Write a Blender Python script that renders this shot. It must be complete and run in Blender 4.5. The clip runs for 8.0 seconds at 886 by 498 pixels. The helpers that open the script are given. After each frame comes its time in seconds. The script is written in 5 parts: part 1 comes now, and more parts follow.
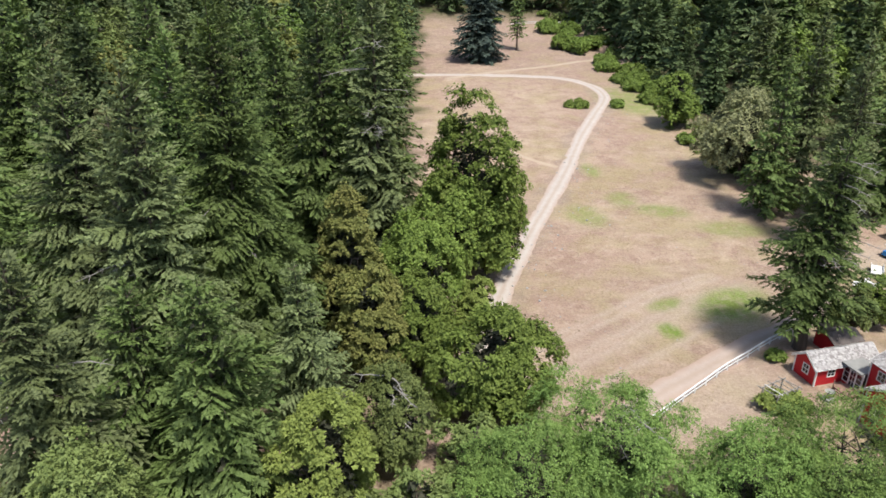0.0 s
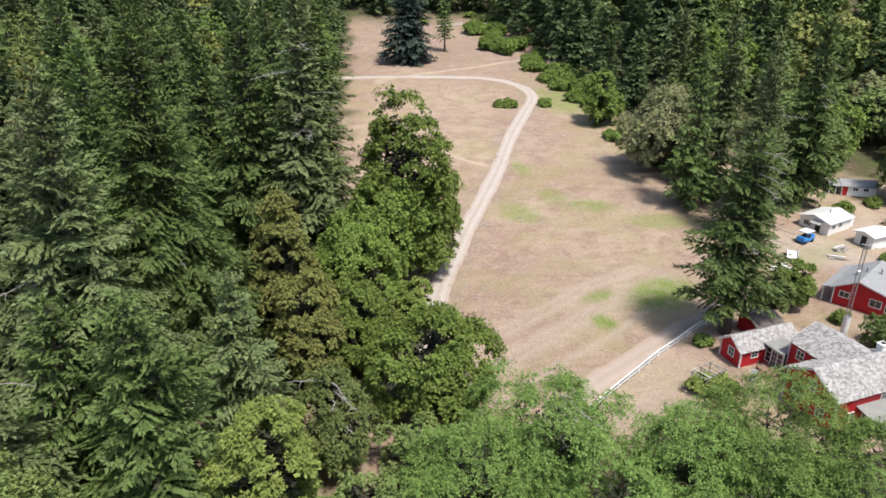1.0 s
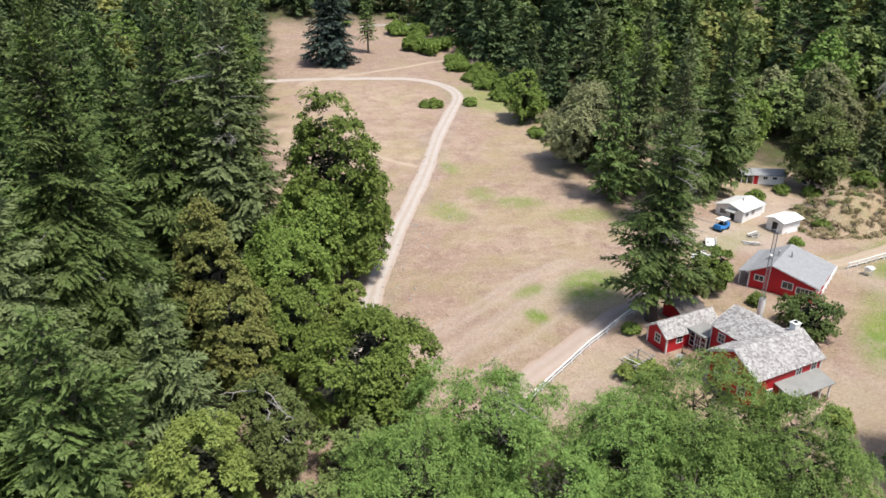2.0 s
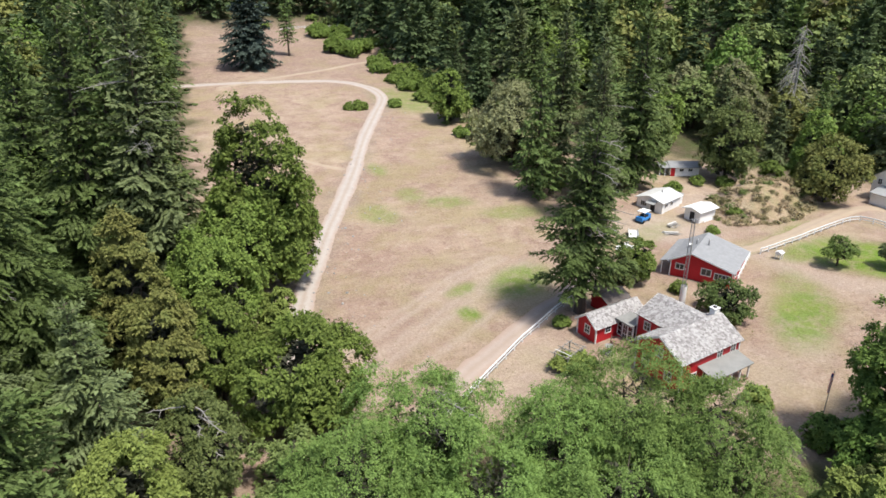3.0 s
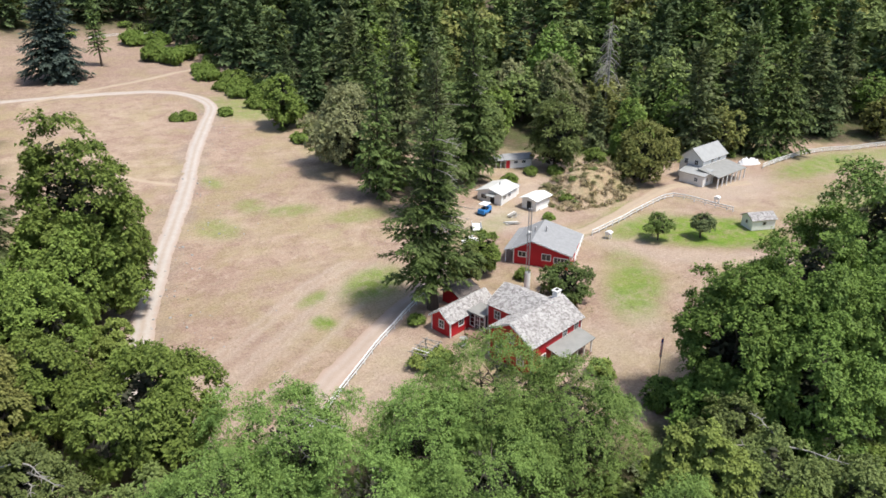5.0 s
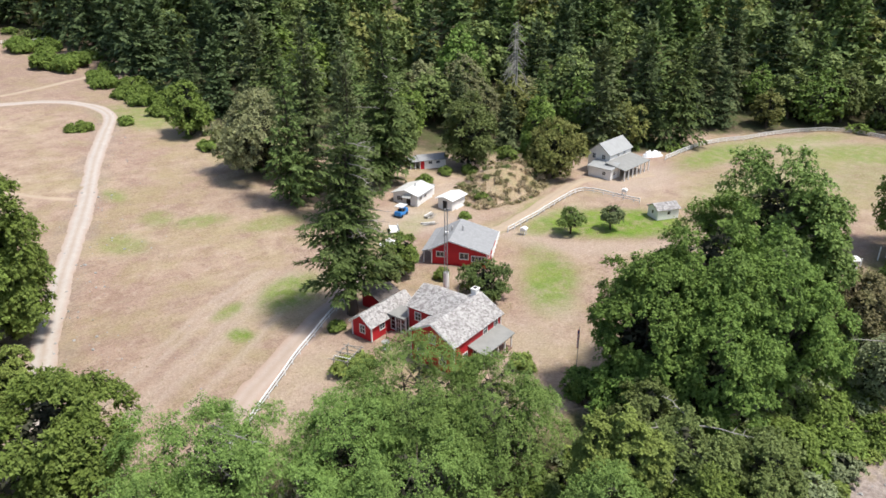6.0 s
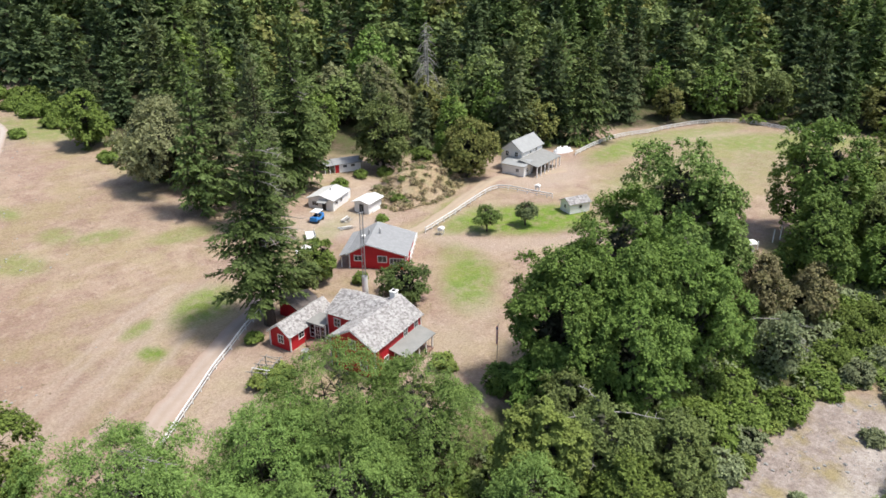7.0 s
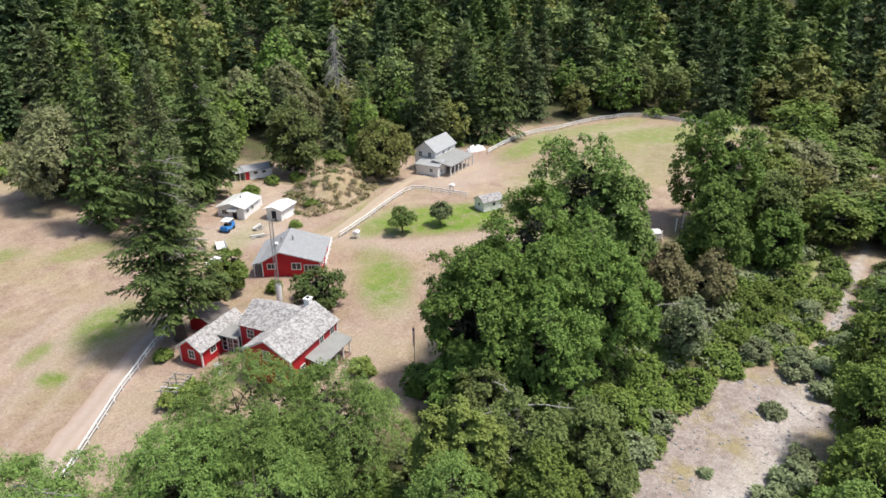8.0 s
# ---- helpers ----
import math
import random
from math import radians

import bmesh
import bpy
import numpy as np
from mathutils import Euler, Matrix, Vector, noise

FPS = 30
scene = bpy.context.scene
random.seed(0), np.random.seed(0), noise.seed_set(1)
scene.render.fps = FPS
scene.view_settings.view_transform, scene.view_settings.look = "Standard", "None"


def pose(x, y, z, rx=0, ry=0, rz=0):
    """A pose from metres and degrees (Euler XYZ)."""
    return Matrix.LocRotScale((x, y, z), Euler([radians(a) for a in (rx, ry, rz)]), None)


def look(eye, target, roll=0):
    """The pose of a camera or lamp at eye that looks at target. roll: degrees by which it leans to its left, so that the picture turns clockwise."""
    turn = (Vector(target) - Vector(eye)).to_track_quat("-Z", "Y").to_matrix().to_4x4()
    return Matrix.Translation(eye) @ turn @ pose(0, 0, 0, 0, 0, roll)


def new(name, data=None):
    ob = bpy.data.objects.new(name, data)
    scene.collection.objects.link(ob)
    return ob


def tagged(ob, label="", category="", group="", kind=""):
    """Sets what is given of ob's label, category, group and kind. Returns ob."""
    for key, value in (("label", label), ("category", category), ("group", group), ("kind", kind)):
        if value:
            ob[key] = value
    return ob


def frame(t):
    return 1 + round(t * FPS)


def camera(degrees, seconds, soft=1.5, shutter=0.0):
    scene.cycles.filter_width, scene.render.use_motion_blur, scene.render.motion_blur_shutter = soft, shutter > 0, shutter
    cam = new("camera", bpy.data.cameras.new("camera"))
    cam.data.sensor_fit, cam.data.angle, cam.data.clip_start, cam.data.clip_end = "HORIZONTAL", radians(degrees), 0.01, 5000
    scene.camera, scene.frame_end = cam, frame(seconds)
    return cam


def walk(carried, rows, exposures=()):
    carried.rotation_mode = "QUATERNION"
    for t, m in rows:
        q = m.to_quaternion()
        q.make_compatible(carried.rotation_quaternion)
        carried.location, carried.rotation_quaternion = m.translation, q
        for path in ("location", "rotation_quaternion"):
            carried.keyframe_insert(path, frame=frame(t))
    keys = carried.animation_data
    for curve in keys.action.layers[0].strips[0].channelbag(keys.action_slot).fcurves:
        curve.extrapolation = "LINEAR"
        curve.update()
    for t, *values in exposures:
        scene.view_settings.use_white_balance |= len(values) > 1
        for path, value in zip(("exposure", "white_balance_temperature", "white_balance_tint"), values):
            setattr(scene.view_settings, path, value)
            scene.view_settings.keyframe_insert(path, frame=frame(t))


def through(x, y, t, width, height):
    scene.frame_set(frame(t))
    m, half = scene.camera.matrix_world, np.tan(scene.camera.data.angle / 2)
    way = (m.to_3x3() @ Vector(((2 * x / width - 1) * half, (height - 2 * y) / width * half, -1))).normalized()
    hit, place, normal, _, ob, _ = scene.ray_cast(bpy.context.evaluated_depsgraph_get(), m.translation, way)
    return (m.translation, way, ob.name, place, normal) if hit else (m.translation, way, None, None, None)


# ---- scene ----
# ---- camera ----
cam = camera(65.8, 8.0, 1.6)
# seconds, eye, yaw, pitch, roll
PATH = [
    (0.0, 0.00, 0.00, 50.00, 0.00, -24.09, -0.22),
    (0.5, 0.06, -0.10, 49.93, -2.83, -24.00, -0.17),
    (1.0, 0.13, -0.18, 49.87, -5.80, -23.93, -0.14),
    (1.5, 0.20, -0.22, 49.83, -8.86, -23.89, -0.11),
    (3.0, 0.42, -0.16, 49.80, -18.23, -23.79, 0.00),
    (3.5, 0.49, -0.09, 49.83, -21.38, -23.76, 0.02),
    (4.0, 0.58, -0.03, 49.88, -24.61, -23.74, 0.04),
    (4.5, 0.74, 0.01, 49.93, -28.15, -23.72, 0.04),
    (6.0, 1.43, -0.15, 50.13, -38.99, -23.61, 0.06),
    (6.5, 1.81, -0.38, 50.20, -42.51, -23.57, 0.01),
    (7.0, 2.24, -0.73, 50.28, -45.95, -23.55, -0.07),
    (7.5, 2.75, -1.20, 50.34, -49.38, -23.52, -0.11),
    (8.0, 3.33, -1.81, 50.42, -52.85, -23.51, -0.16),
]
walk(cam, [(t, pose(x, y, z, 0, 0, yaw) @ pose(0, 0, 0, 90 + pitch) @ pose(0, 0, 0, 0, 0, roll)) for t, x, y, z, yaw, pitch, roll in PATH])

# ---- light ----
SUN_AZ, SUN_EL = 145.0, 66.0  # clockwise from +y, above the horizon
world = bpy.data.worlds.new("sky")
scene.world = world
world.use_nodes = True
wn = world.node_tree.nodes
sky = wn.new("ShaderNodeTexSky")
sky.sky_type, sky.sun_disc = "NISHITA", False
sky.sun_elevation, sky.sun_rotation = radians(SUN_EL), radians(SUN_AZ)
sky.dust_density = 2.0
world.node_tree.links.new(sky.outputs[0], wn["Background"].inputs[0])
wn["Background"].inputs[1].default_value = 0.114
sun = new("sun", bpy.data.lights.new("sun", "SUN"))
sun.data.energy, sun.data.angle, sun.data.color = 3.0, radians(8.0), (1.0, 0.96, 0.89)
sd = Vector((math.sin(radians(SUN_AZ)) * math.cos(radians(SUN_EL)), math.cos(radians(SUN_AZ)) * math.cos(radians(SUN_EL)), math.sin(radians(SUN_EL))))
sun.matrix_world = look((120, -60, 160), Vector((120, -60, 160)) - sd)
scene.view_settings.exposure = 0.80


# ---- materials ----
class Nodes:
    """Short ways to write a node material."""

    def __init__(self, name):
        self.mat = bpy.data.materials.new(name)
        self.mat.use_nodes = True
        self.t = self.mat.node_tree
        self.bsdf = self.t.nodes["Principled BSDF"]
        self.out = self.t.nodes["Material Output"]
        self.co = self.t.nodes.new("ShaderNodeTexCoord").outputs["Object"]

    def put(self, socket, value):
        if isinstance(value, bpy.types.NodeSocket):
            self.t.links.new(value, socket)
        else:
            socket.default_value = (*value, 1.0) if isinstance(value, tuple) and len(value) == 3 and socket.type == "RGBA" else value

    def noise(self, scale, detail=4.0, rough=0.6, co=None, stretch=None):
        n = self.t.nodes.new("ShaderNodeTexNoise")
        n.inputs["Scale"].default_value, n.inputs["Detail"].default_value, n.inputs["Roughness"].default_value = scale, detail, rough
        co = co or self.co
        if stretch:
            m = self.t.nodes.new("ShaderNodeMapping")
            m.inputs["Scale"].default_value = stretch
            self.t.links.new(co, m.inputs[0])
            co = m.outputs[0]
        self.t.links.new(co, n.inputs["Vector"])
        return n.outputs["Fac"]

    def ramp(self, fac, a, b, lo=0.0, hi=1.0):
        n = self.t.nodes.new("ShaderNodeMapRange")
        self.put(n.inputs[0], fac)
        n.inputs[1].default_value, n.inputs[2].default_value, n.inputs[3].default_value, n.inputs[4].default_value = a, b, lo, hi
        return n.outputs[0]

    def mix(self, fac, a, b, blend="MIX"):
        n = self.t.nodes.new("ShaderNodeMix")
        n.data_type, n.blend_type = "RGBA", blend
        self.put(n.inputs[0], fac)
        self.put(n.inputs[6], a)
        self.put(n.inputs[7], b)
        return n.outputs[2]

    def math(self, op, a, b=0.0):
        n = self.t.nodes.new("ShaderNodeMath")
        n.operation = op
        self.put(n.inputs[0], a)
        self.put(n.inputs[1], b)
        return n.outputs[0]

    def attr(self, name):
        n = self.t.nodes.new("ShaderNodeAttribute")
        n.attribute_name = name
        return n.outputs["Fac"]

    def island(self):
        return self.t.nodes.new("ShaderNodeNewGeometry").outputs["Random Per Island"]

    def own(self):
        return self.t.nodes.new("ShaderNodeObjectInfo").outputs["Random"]

    def bump(self, height, strength, distance):
        n = self.t.nodes.new("ShaderNodeBump")
        n.inputs["Strength"].default_value, n.inputs["Distance"].default_value = strength, distance
        self.put(n.inputs["Height"], height)
        self.t.links.new(n.outputs[0], self.bsdf.inputs["Normal"])

    def done(self, colour, rough=0.8, metal=0.0):
        self.put(self.bsdf.inputs["Base Color"], colour)
        self.put(self.bsdf.inputs["Roughness"], rough)
        self.bsdf.inputs["Metallic"].default_value = metal
        self.bsdf.inputs["Specular IOR Level"].default_value = 0.3
        return self.mat


def plain(name, a, b, scale=2.0, rough=0.8, metal=0.0, bump=0.0, stretch=None):
    n = Nodes(name)
    f = n.mix(n.ramp(n.noise(scale, 5, 0.6, None, stretch), 0.35, 0.65), a, b)
    f = n.mix(n.ramp(n.noise(scale * 9, 3), 0.3, 0.7, 0.0, 0.35), f, tuple(c * 0.8 for c in a))
    if bump:
        n.bump(n.noise(scale * 12, 4), 0.6, bump)
    return n.done(f, rough, metal)


def foliage(name, dark, light, tip, through=0.24, rough=0.65, patch=0.35):
    n = Nodes(name)
    c = n.mix(n.island(), dark, light)
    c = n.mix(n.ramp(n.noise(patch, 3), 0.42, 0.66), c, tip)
    # Paler towards shoot ends: young growth, plus the crown's lit outside put into colour.
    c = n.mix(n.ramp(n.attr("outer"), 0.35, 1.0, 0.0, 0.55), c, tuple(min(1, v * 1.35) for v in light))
    o = n.ramp(n.own(), 0, 1, 0.82, 1.2)
    v = n.t.nodes.new("ShaderNodeHueSaturation")
    n.put(v.inputs["Value"], o)
    n.put(v.inputs["Color"], c)
    n.put(v.inputs["Hue"], n.ramp(n.own(), 0, 1, 0.494, 0.506))
    c = v.outputs[0]
    n.done(c, rough)
    n.bsdf.inputs["Specular IOR Level"].default_value = 0.16
    tr = n.t.nodes.new("ShaderNodeBsdfTranslucent")
    n.put(tr.inputs[0], c)
    m = n.t.nodes.new("ShaderNodeMixShader")
    m.inputs[0].default_value = through
    n.t.links.new(n.bsdf.outputs[0], m.inputs[1])
    n.t.links.new(tr.outputs[0], m.inputs[2])
    n.t.links.new(m.outputs[0], n.out.inputs[0])
    return n.mat


FIR = foliage("fir_needles", (0.034, 0.054, 0.016), (0.142, 0.196, 0.064), (0.110, 0.164, 0.044))
FIR_GREY = foliage("grey_fir_needles", (0.034, 0.048, 0.020), (0.176, 0.214, 0.094), (0.138, 0.172, 0.064))
# Darker copy of the fir needles, with the deep woods' shade in its colour.
SHADED_FIR = foliage("shaded_fir_needles", (0.026, 0.042, 0.018), (0.104, 0.142, 0.060), (0.080, 0.116, 0.042))
SPRUCE = foliage("blue_spruce_needles", (0.025, 0.037, 0.033), (0.074, 0.099, 0.080), (0.058, 0.083, 0.064))
MAPLE = foliage("maple_leaves", (0.066, 0.104, 0.022), (0.206, 0.276, 0.064), (0.164, 0.234, 0.048))
WALNUT = foliage("walnut_leaves", (0.053, 0.098, 0.021), (0.176, 0.264, 0.060), (0.140, 0.222, 0.047))
LOCUST = foliage("locust_leaves", (0.062, 0.108, 0.026), (0.212, 0.306, 0.084), (0.172, 0.260, 0.064))
OAK = foliage("oak_leaves", (0.060, 0.086, 0.026), (0.200, 0.248, 0.084), (0.160, 0.204, 0.060))
MADRONE = foliage("madrone_leaves", (0.080, 0.088, 0.026), (0.240, 0.240, 0.074), (0.176, 0.204, 0.060))
PALE_OAK = foliage("pale_oak_leaves", (0.100, 0.106, 0.052), (0.290, 0.296, 0.150), (0.235, 0.248, 0.112))
LIME = foliage("lime_leaves", (0.110, 0.150, 0.035), (0.256, 0.314, 0.080), (0.218, 0.269, 0.067))
BROWN = foliage("dry_brown_leaves", (0.110, 0.098, 0.050), (0.250, 0.218, 0.110), (0.200, 0.195, 0.085))
STRAW = foliage("dry_grass_blades", (0.306, 0.230, 0.145), (0.493, 0.399, 0.264), (0.289, 0.264, 0.119), 0.3)
WILLOW = foliage("willow_leaves", (0.120, 0.148, 0.074), (0.280, 0.318, 0.172), (0.240, 0.284, 0.140))
# Dark twig tone for the added blades that put shade into crown gaps.
SHADE_TWIGS = plain("shade_twigs", (0.056, 0.053, 0.035), (0.039, 0.050, 0.026), 2.0, 0.95)
BARK = plain("bark", (0.085, 0.065, 0.050), (0.13, 0.105, 0.085), 3.0, 0.9, 0, 0.05, (1, 1, 0.25))
DEADWOOD = plain("bleached_wood", (0.24, 0.225, 0.20), (0.36, 0.34, 0.31), 3.0, 0.85)
WHITE = plain("white_paint", (0.83, 0.83, 0.81), (0.77, 0.76, 0.73), 1.2, 0.55)
TRIM = plain("white_trim", (0.80, 0.80, 0.79), (0.74, 0.73, 0.71), 2.5, 0.5)
METALROOF = plain("pale_metal_roof", (0.36, 0.366, 0.36), (0.30, 0.306, 0.30), 0.8, 0.5)
SHEDROOF = plain("white_sheet_roof", (0.62, 0.62, 0.60), (0.52, 0.52, 0.50), 0.8, 0.6)
GREYROOF = plain("grey_asphalt_shingles", (0.31, 0.315, 0.32), (0.25, 0.255, 0.26), 1.5, 0.9, 0, 0.02)
PORCHROOF = plain("porch_roofing", (0.281, 0.281, 0.264), (0.230, 0.230, 0.221), 1.0, 0.8)
DARKROOF = plain("dark_roofing", (0.10, 0.085, 0.08), (0.15, 0.13, 0.12), 2.0, 0.9)
WOOD = plain("weathered_deck_wood", (0.22, 0.13, 0.10), (0.30, 0.20, 0.16), 3.0, 0.8)
DARK = plain("dark_interior", (0.03, 0.03, 0.03), (0.045, 0.04, 0.04), 1.0, 0.9)
STEEL = plain("galvanised_steel", (0.42, 0.42, 0.43), (0.34, 0.34, 0.35), 6.0, 0.5, 0.6)
BLUE = plain("blue_paint", (0.03, 0.22, 0.62), (0.05, 0.28, 0.66), 2.0, 0.4)
RUBBER = plain("black_rubber", (0.03, 0.03, 0.03), (0.04, 0.04, 0.04), 5.0, 0.8)
STONE = plain("grey_stone", (0.289, 0.281, 0.272), (0.391, 0.383, 0.365), 2.0, 0.9, 0, 0.05)
REDCLOTH = plain("flag_red", (0.55, 0.05, 0.06), (0.50, 0.05, 0.06), 3.0, 0.8)
NAVY = plain("flag_blue", (0.03, 0.05, 0.2), (0.03, 0.05, 0.2), 3.0, 0.8)
TARP = plain("white_tarpaulin", (0.80, 0.80, 0.80), (0.70, 0.71, 0.73), 3.0, 0.5, 0, 0.1)


def make_red():
    n = Nodes("red_board_siding")
    c = n.mix(n.ramp(n.noise(0.8, 4), 0.35, 0.7), (0.50, 0.018, 0.028), (0.42, 0.014, 0.024))
    c = n.mix(n.ramp(n.noise(9, 3), 0.5, 0.8, 0, 0.5), c, (0.36, 0.03, 0.03))
    w = n.t.nodes.new("ShaderNodeTexWave")
    w.bands_direction, w.wave_profile = "Z", "SAW"
    w.inputs["Scale"].default_value = 1.1
    n.t.links.new(n.co, w.inputs[0])
    n.bump(w.outputs[1], 0.8, 0.03)
    return n.done(c, 0.55)


RED = make_red()


def make_shakes():
    n = Nodes("weathered_cedar_shakes")
    c = n.mix(n.island(), (0.23, 0.215, 0.21), (0.50, 0.485, 0.47))
    c = n.mix(n.ramp(n.noise(1.3, 4), 0.54, 0.72, 0, 0.7), c, (0.15, 0.125, 0.12))
    c = n.mix(n.ramp(n.noise(0.6, 3), 0.56, 0.7, 0, 0.5), c, (0.55, 0.54, 0.525))
    n.bump(n.noise(14, 3, 0.6, None, (4, 4, 1)), 0.5, 0.02)
    return n.done(c, 0.9)


SHAKE = make_shakes()


def make_glass():
    n = Nodes("window_glass")
    n.done((0.02, 0.025, 0.03), 0.06)
    n.bsdf.inputs["Specular IOR Level"].default_value = 0.7
    return n.mat


GLASS = make_glass()


# ---- the lie of the land ----
def step(a, b, x):
    x = np.clip((x - a) / (b - a), 0, 1)
    return x * x * (3 - 2 * x)


def rough_noise(x, y, scale, seed):
    """Cheap smooth noise between -1 and 1 for whole arrays."""
    r = np.random.RandomState(seed)
    out = np.zeros(np.shape(x))
    for k in range(7):
        a, f, p = r.uniform(0, 6.28), r.uniform(0.6, 1.9) / scale, r.uniform(0, 6.28)
        out += np.sin((x * math.cos(a) + y * math.sin(a)) * f * 6.28 + p + 1.3 * np.sin((x * math.sin(a) - y * math.cos(a)) * f * 4.1 + p * 2))
    return out / 4.0


def blob(x, y, cx, cy, rx, ry, turn=0.0, soft=0.5):
    """1 inside an ellipse, fading out to 0 over its edge."""
    c, s = math.cos(radians(turn)), math.sin(radians(turn))
    a, b = ((x - cx) * c + (y - cy) * s) / rx, (-(x - cx) * s + (y - cy) * c) / ry
    return 1 - step(1 - soft, 1 + soft, np.sqrt(a * a + b * b))


def river_y(x):
    return 8 + 2.5 * np.sin(x / 28.0)


def land(x, y):
    """Height of the ground: terrace at 0, dry riverbed at -6, field and woods rising away from it."""
    x, y = np.asarray(x, float), np.asarray(y, float)
    d = y - river_y(x)
    z = -6 * (1 - step(9, 27, d)) * step(-34, -5, d)
    z = z + step(5, 70, -d) * 16
    z = z + 0.08 * np.maximum(0, y - 105) * (1 - step(70, 130, x - 0.25 * (y - 105)))
    q = np.maximum(0, 0.5 * x + 0.87 * y - 178)
    z = z + 0.28 * q * q / (q + 25) * step(75, 110, x)
    q = np.maximum(0, y - 300)
    z = z + 0.25 * q * q / (q + 40)
    q = np.maximum(0, x - 240)
    z = z + 0.3 * q * q / (q + 40)
    q = np.maximum(0, -x - 30)
    z = z + 0.22 * q * q / (q + 60)
    z = z + 4.4 * blob(x, y, 109, 109.5, 11, 6.0, 18, 0.6)
    return z + 0.10 * rough_noise(x, y, 14, 1) + 0.04 * rough_noise(x, y, 5, 2)


def h(x, y):
    return float(land(x, y))


def near_line(x, y, pts):
    best = np.full(np.shape(x), 1e9)
    for (ax, ay), (bx, by) in zip(pts, pts[1:]):
        ux, uy = bx - ax, by - ay
        k = np.clip(((x - ax) * ux + (y - ay) * uy) / (ux * ux + uy * uy), 0, 1)
        best = np.minimum(best, np.hypot(x - ax - k * ux, y - ay - k * uy))
    return best


def smooth_line(pts, n=8):
    """A Catmull-Rom curve through the points."""
    p = [np.array(q, float) for q in pts]
    p = [2 * p[0] - p[1], *p, 2 * p[-1] - p[-2]]
    out = []
    for i in range(1, len(p) - 2):
        for k in range(n):
            u = k / n
            out.append(0.5 * (2 * p[i] + (p[i + 1] - p[i - 1]) * u + (2 * p[i - 1] - 5 * p[i] + 4 * p[i + 1] - p[i + 2]) * u * u + (3 * p[i] - p[i - 1] - 3 * p[i + 1] + p[i + 2]) * u ** 3))
    return out + [p[-2]]


MAIN_ROAD = [(2, 70), (8.8, 93.7), (10.7, 100.6), (15.6, 115.2), (22.2, 132.5), (27.3, 146.1), (35.4, 170.5), (42.7, 189.1), (48.2, 204.5), (46.0, 217.5), (36.3, 226.5), (18.1, 229.7), (1.3, 230.6), (-20, 230)]
UPPER_TRACK = [(1.3, 225.6), (14.6, 232.6), (32.5, 240.0), (45.1, 246.2), (59.6, 253.6)]
SIDE_TRACK = [(10, 164), (16.4, 158.6), (20.6, 153.8), (26, 149)]
FENCE_ROAD = [(58, 92), (50.3, 85.0), (42.3, 79.9), (34.7, 74.6), (29.7, 71.0), (25.6, 68.0), (14, 58)]
TYRES = [(8, 69), (15.2, 74.3), (21.4, 78.8), (28.2, 83.8), (37.2, 91.0), (47.3, 96.2)]
LANE = [(78, 92), (83.7, 90.0), (91.2, 90.2), (99.8, 92.6), (114.4, 97.5), (124.1, 99.6), (130.0, 97.5), (142, 92)]
YARD_TRACK = [(87.9, 88.9), (89.4, 81.2), (92.5, 74.1), (100.2, 68.0), (112, 60)]


def stretch_axis(lo, hi, cell, reach):
    a = list(np.arange(lo, hi + cell / 2, cell))
    s = cell
    while a[-1] < reach:
        s *= 1.25
        a.append(a[-1] + s)
    s = cell
    while a[0] > -reach:
        s *= 1.25
        a.insert(0, a[0] - s)
    return np.array(a)


def grid_mesh(name, X, Y, Z):
    ny, nx = X.shape
    me = bpy.data.meshes.new(name)
    i = np.arange(nx * ny).reshape(ny, nx)
    quads = np.stack([i[:-1, :-1], i[:-1, 1:], i[1:, 1:], i[1:, :-1]], -1).reshape(-1, 4)
    return fill_mesh(me, np.stack([X, Y, Z], -1).reshape(-1, 3), quads)


def fill_mesh(me, verts, faces, smooth=True):
    """A mesh from arrays of corners and of faces that all have the same number of corners."""
    k = faces.shape[1]
    me.vertices.add(len(verts))
    me.vertices.foreach_set("co", np.ascontiguousarray(verts, dtype=np.float32).ravel())
    me.loops.add(faces.size)
    me.loops.foreach_set("vertex_index", np.ascontiguousarray(faces, dtype=np.int32).ravel())
    me.polygons.add(len(faces))
    me.polygons.foreach_set("loop_start", np.arange(0, faces.size, k, dtype=np.int32))
    me.polygons.foreach_set("use_smooth", np.full(len(faces), smooth))
    me.update(calc_edges=True)
    return me


def mask(me, name, values):
    a = me.attributes.new(name, "FLOAT", "POINT")
    a.data.foreach_set("value", np.ascontiguousarray(values, dtype=np.float32).ravel())


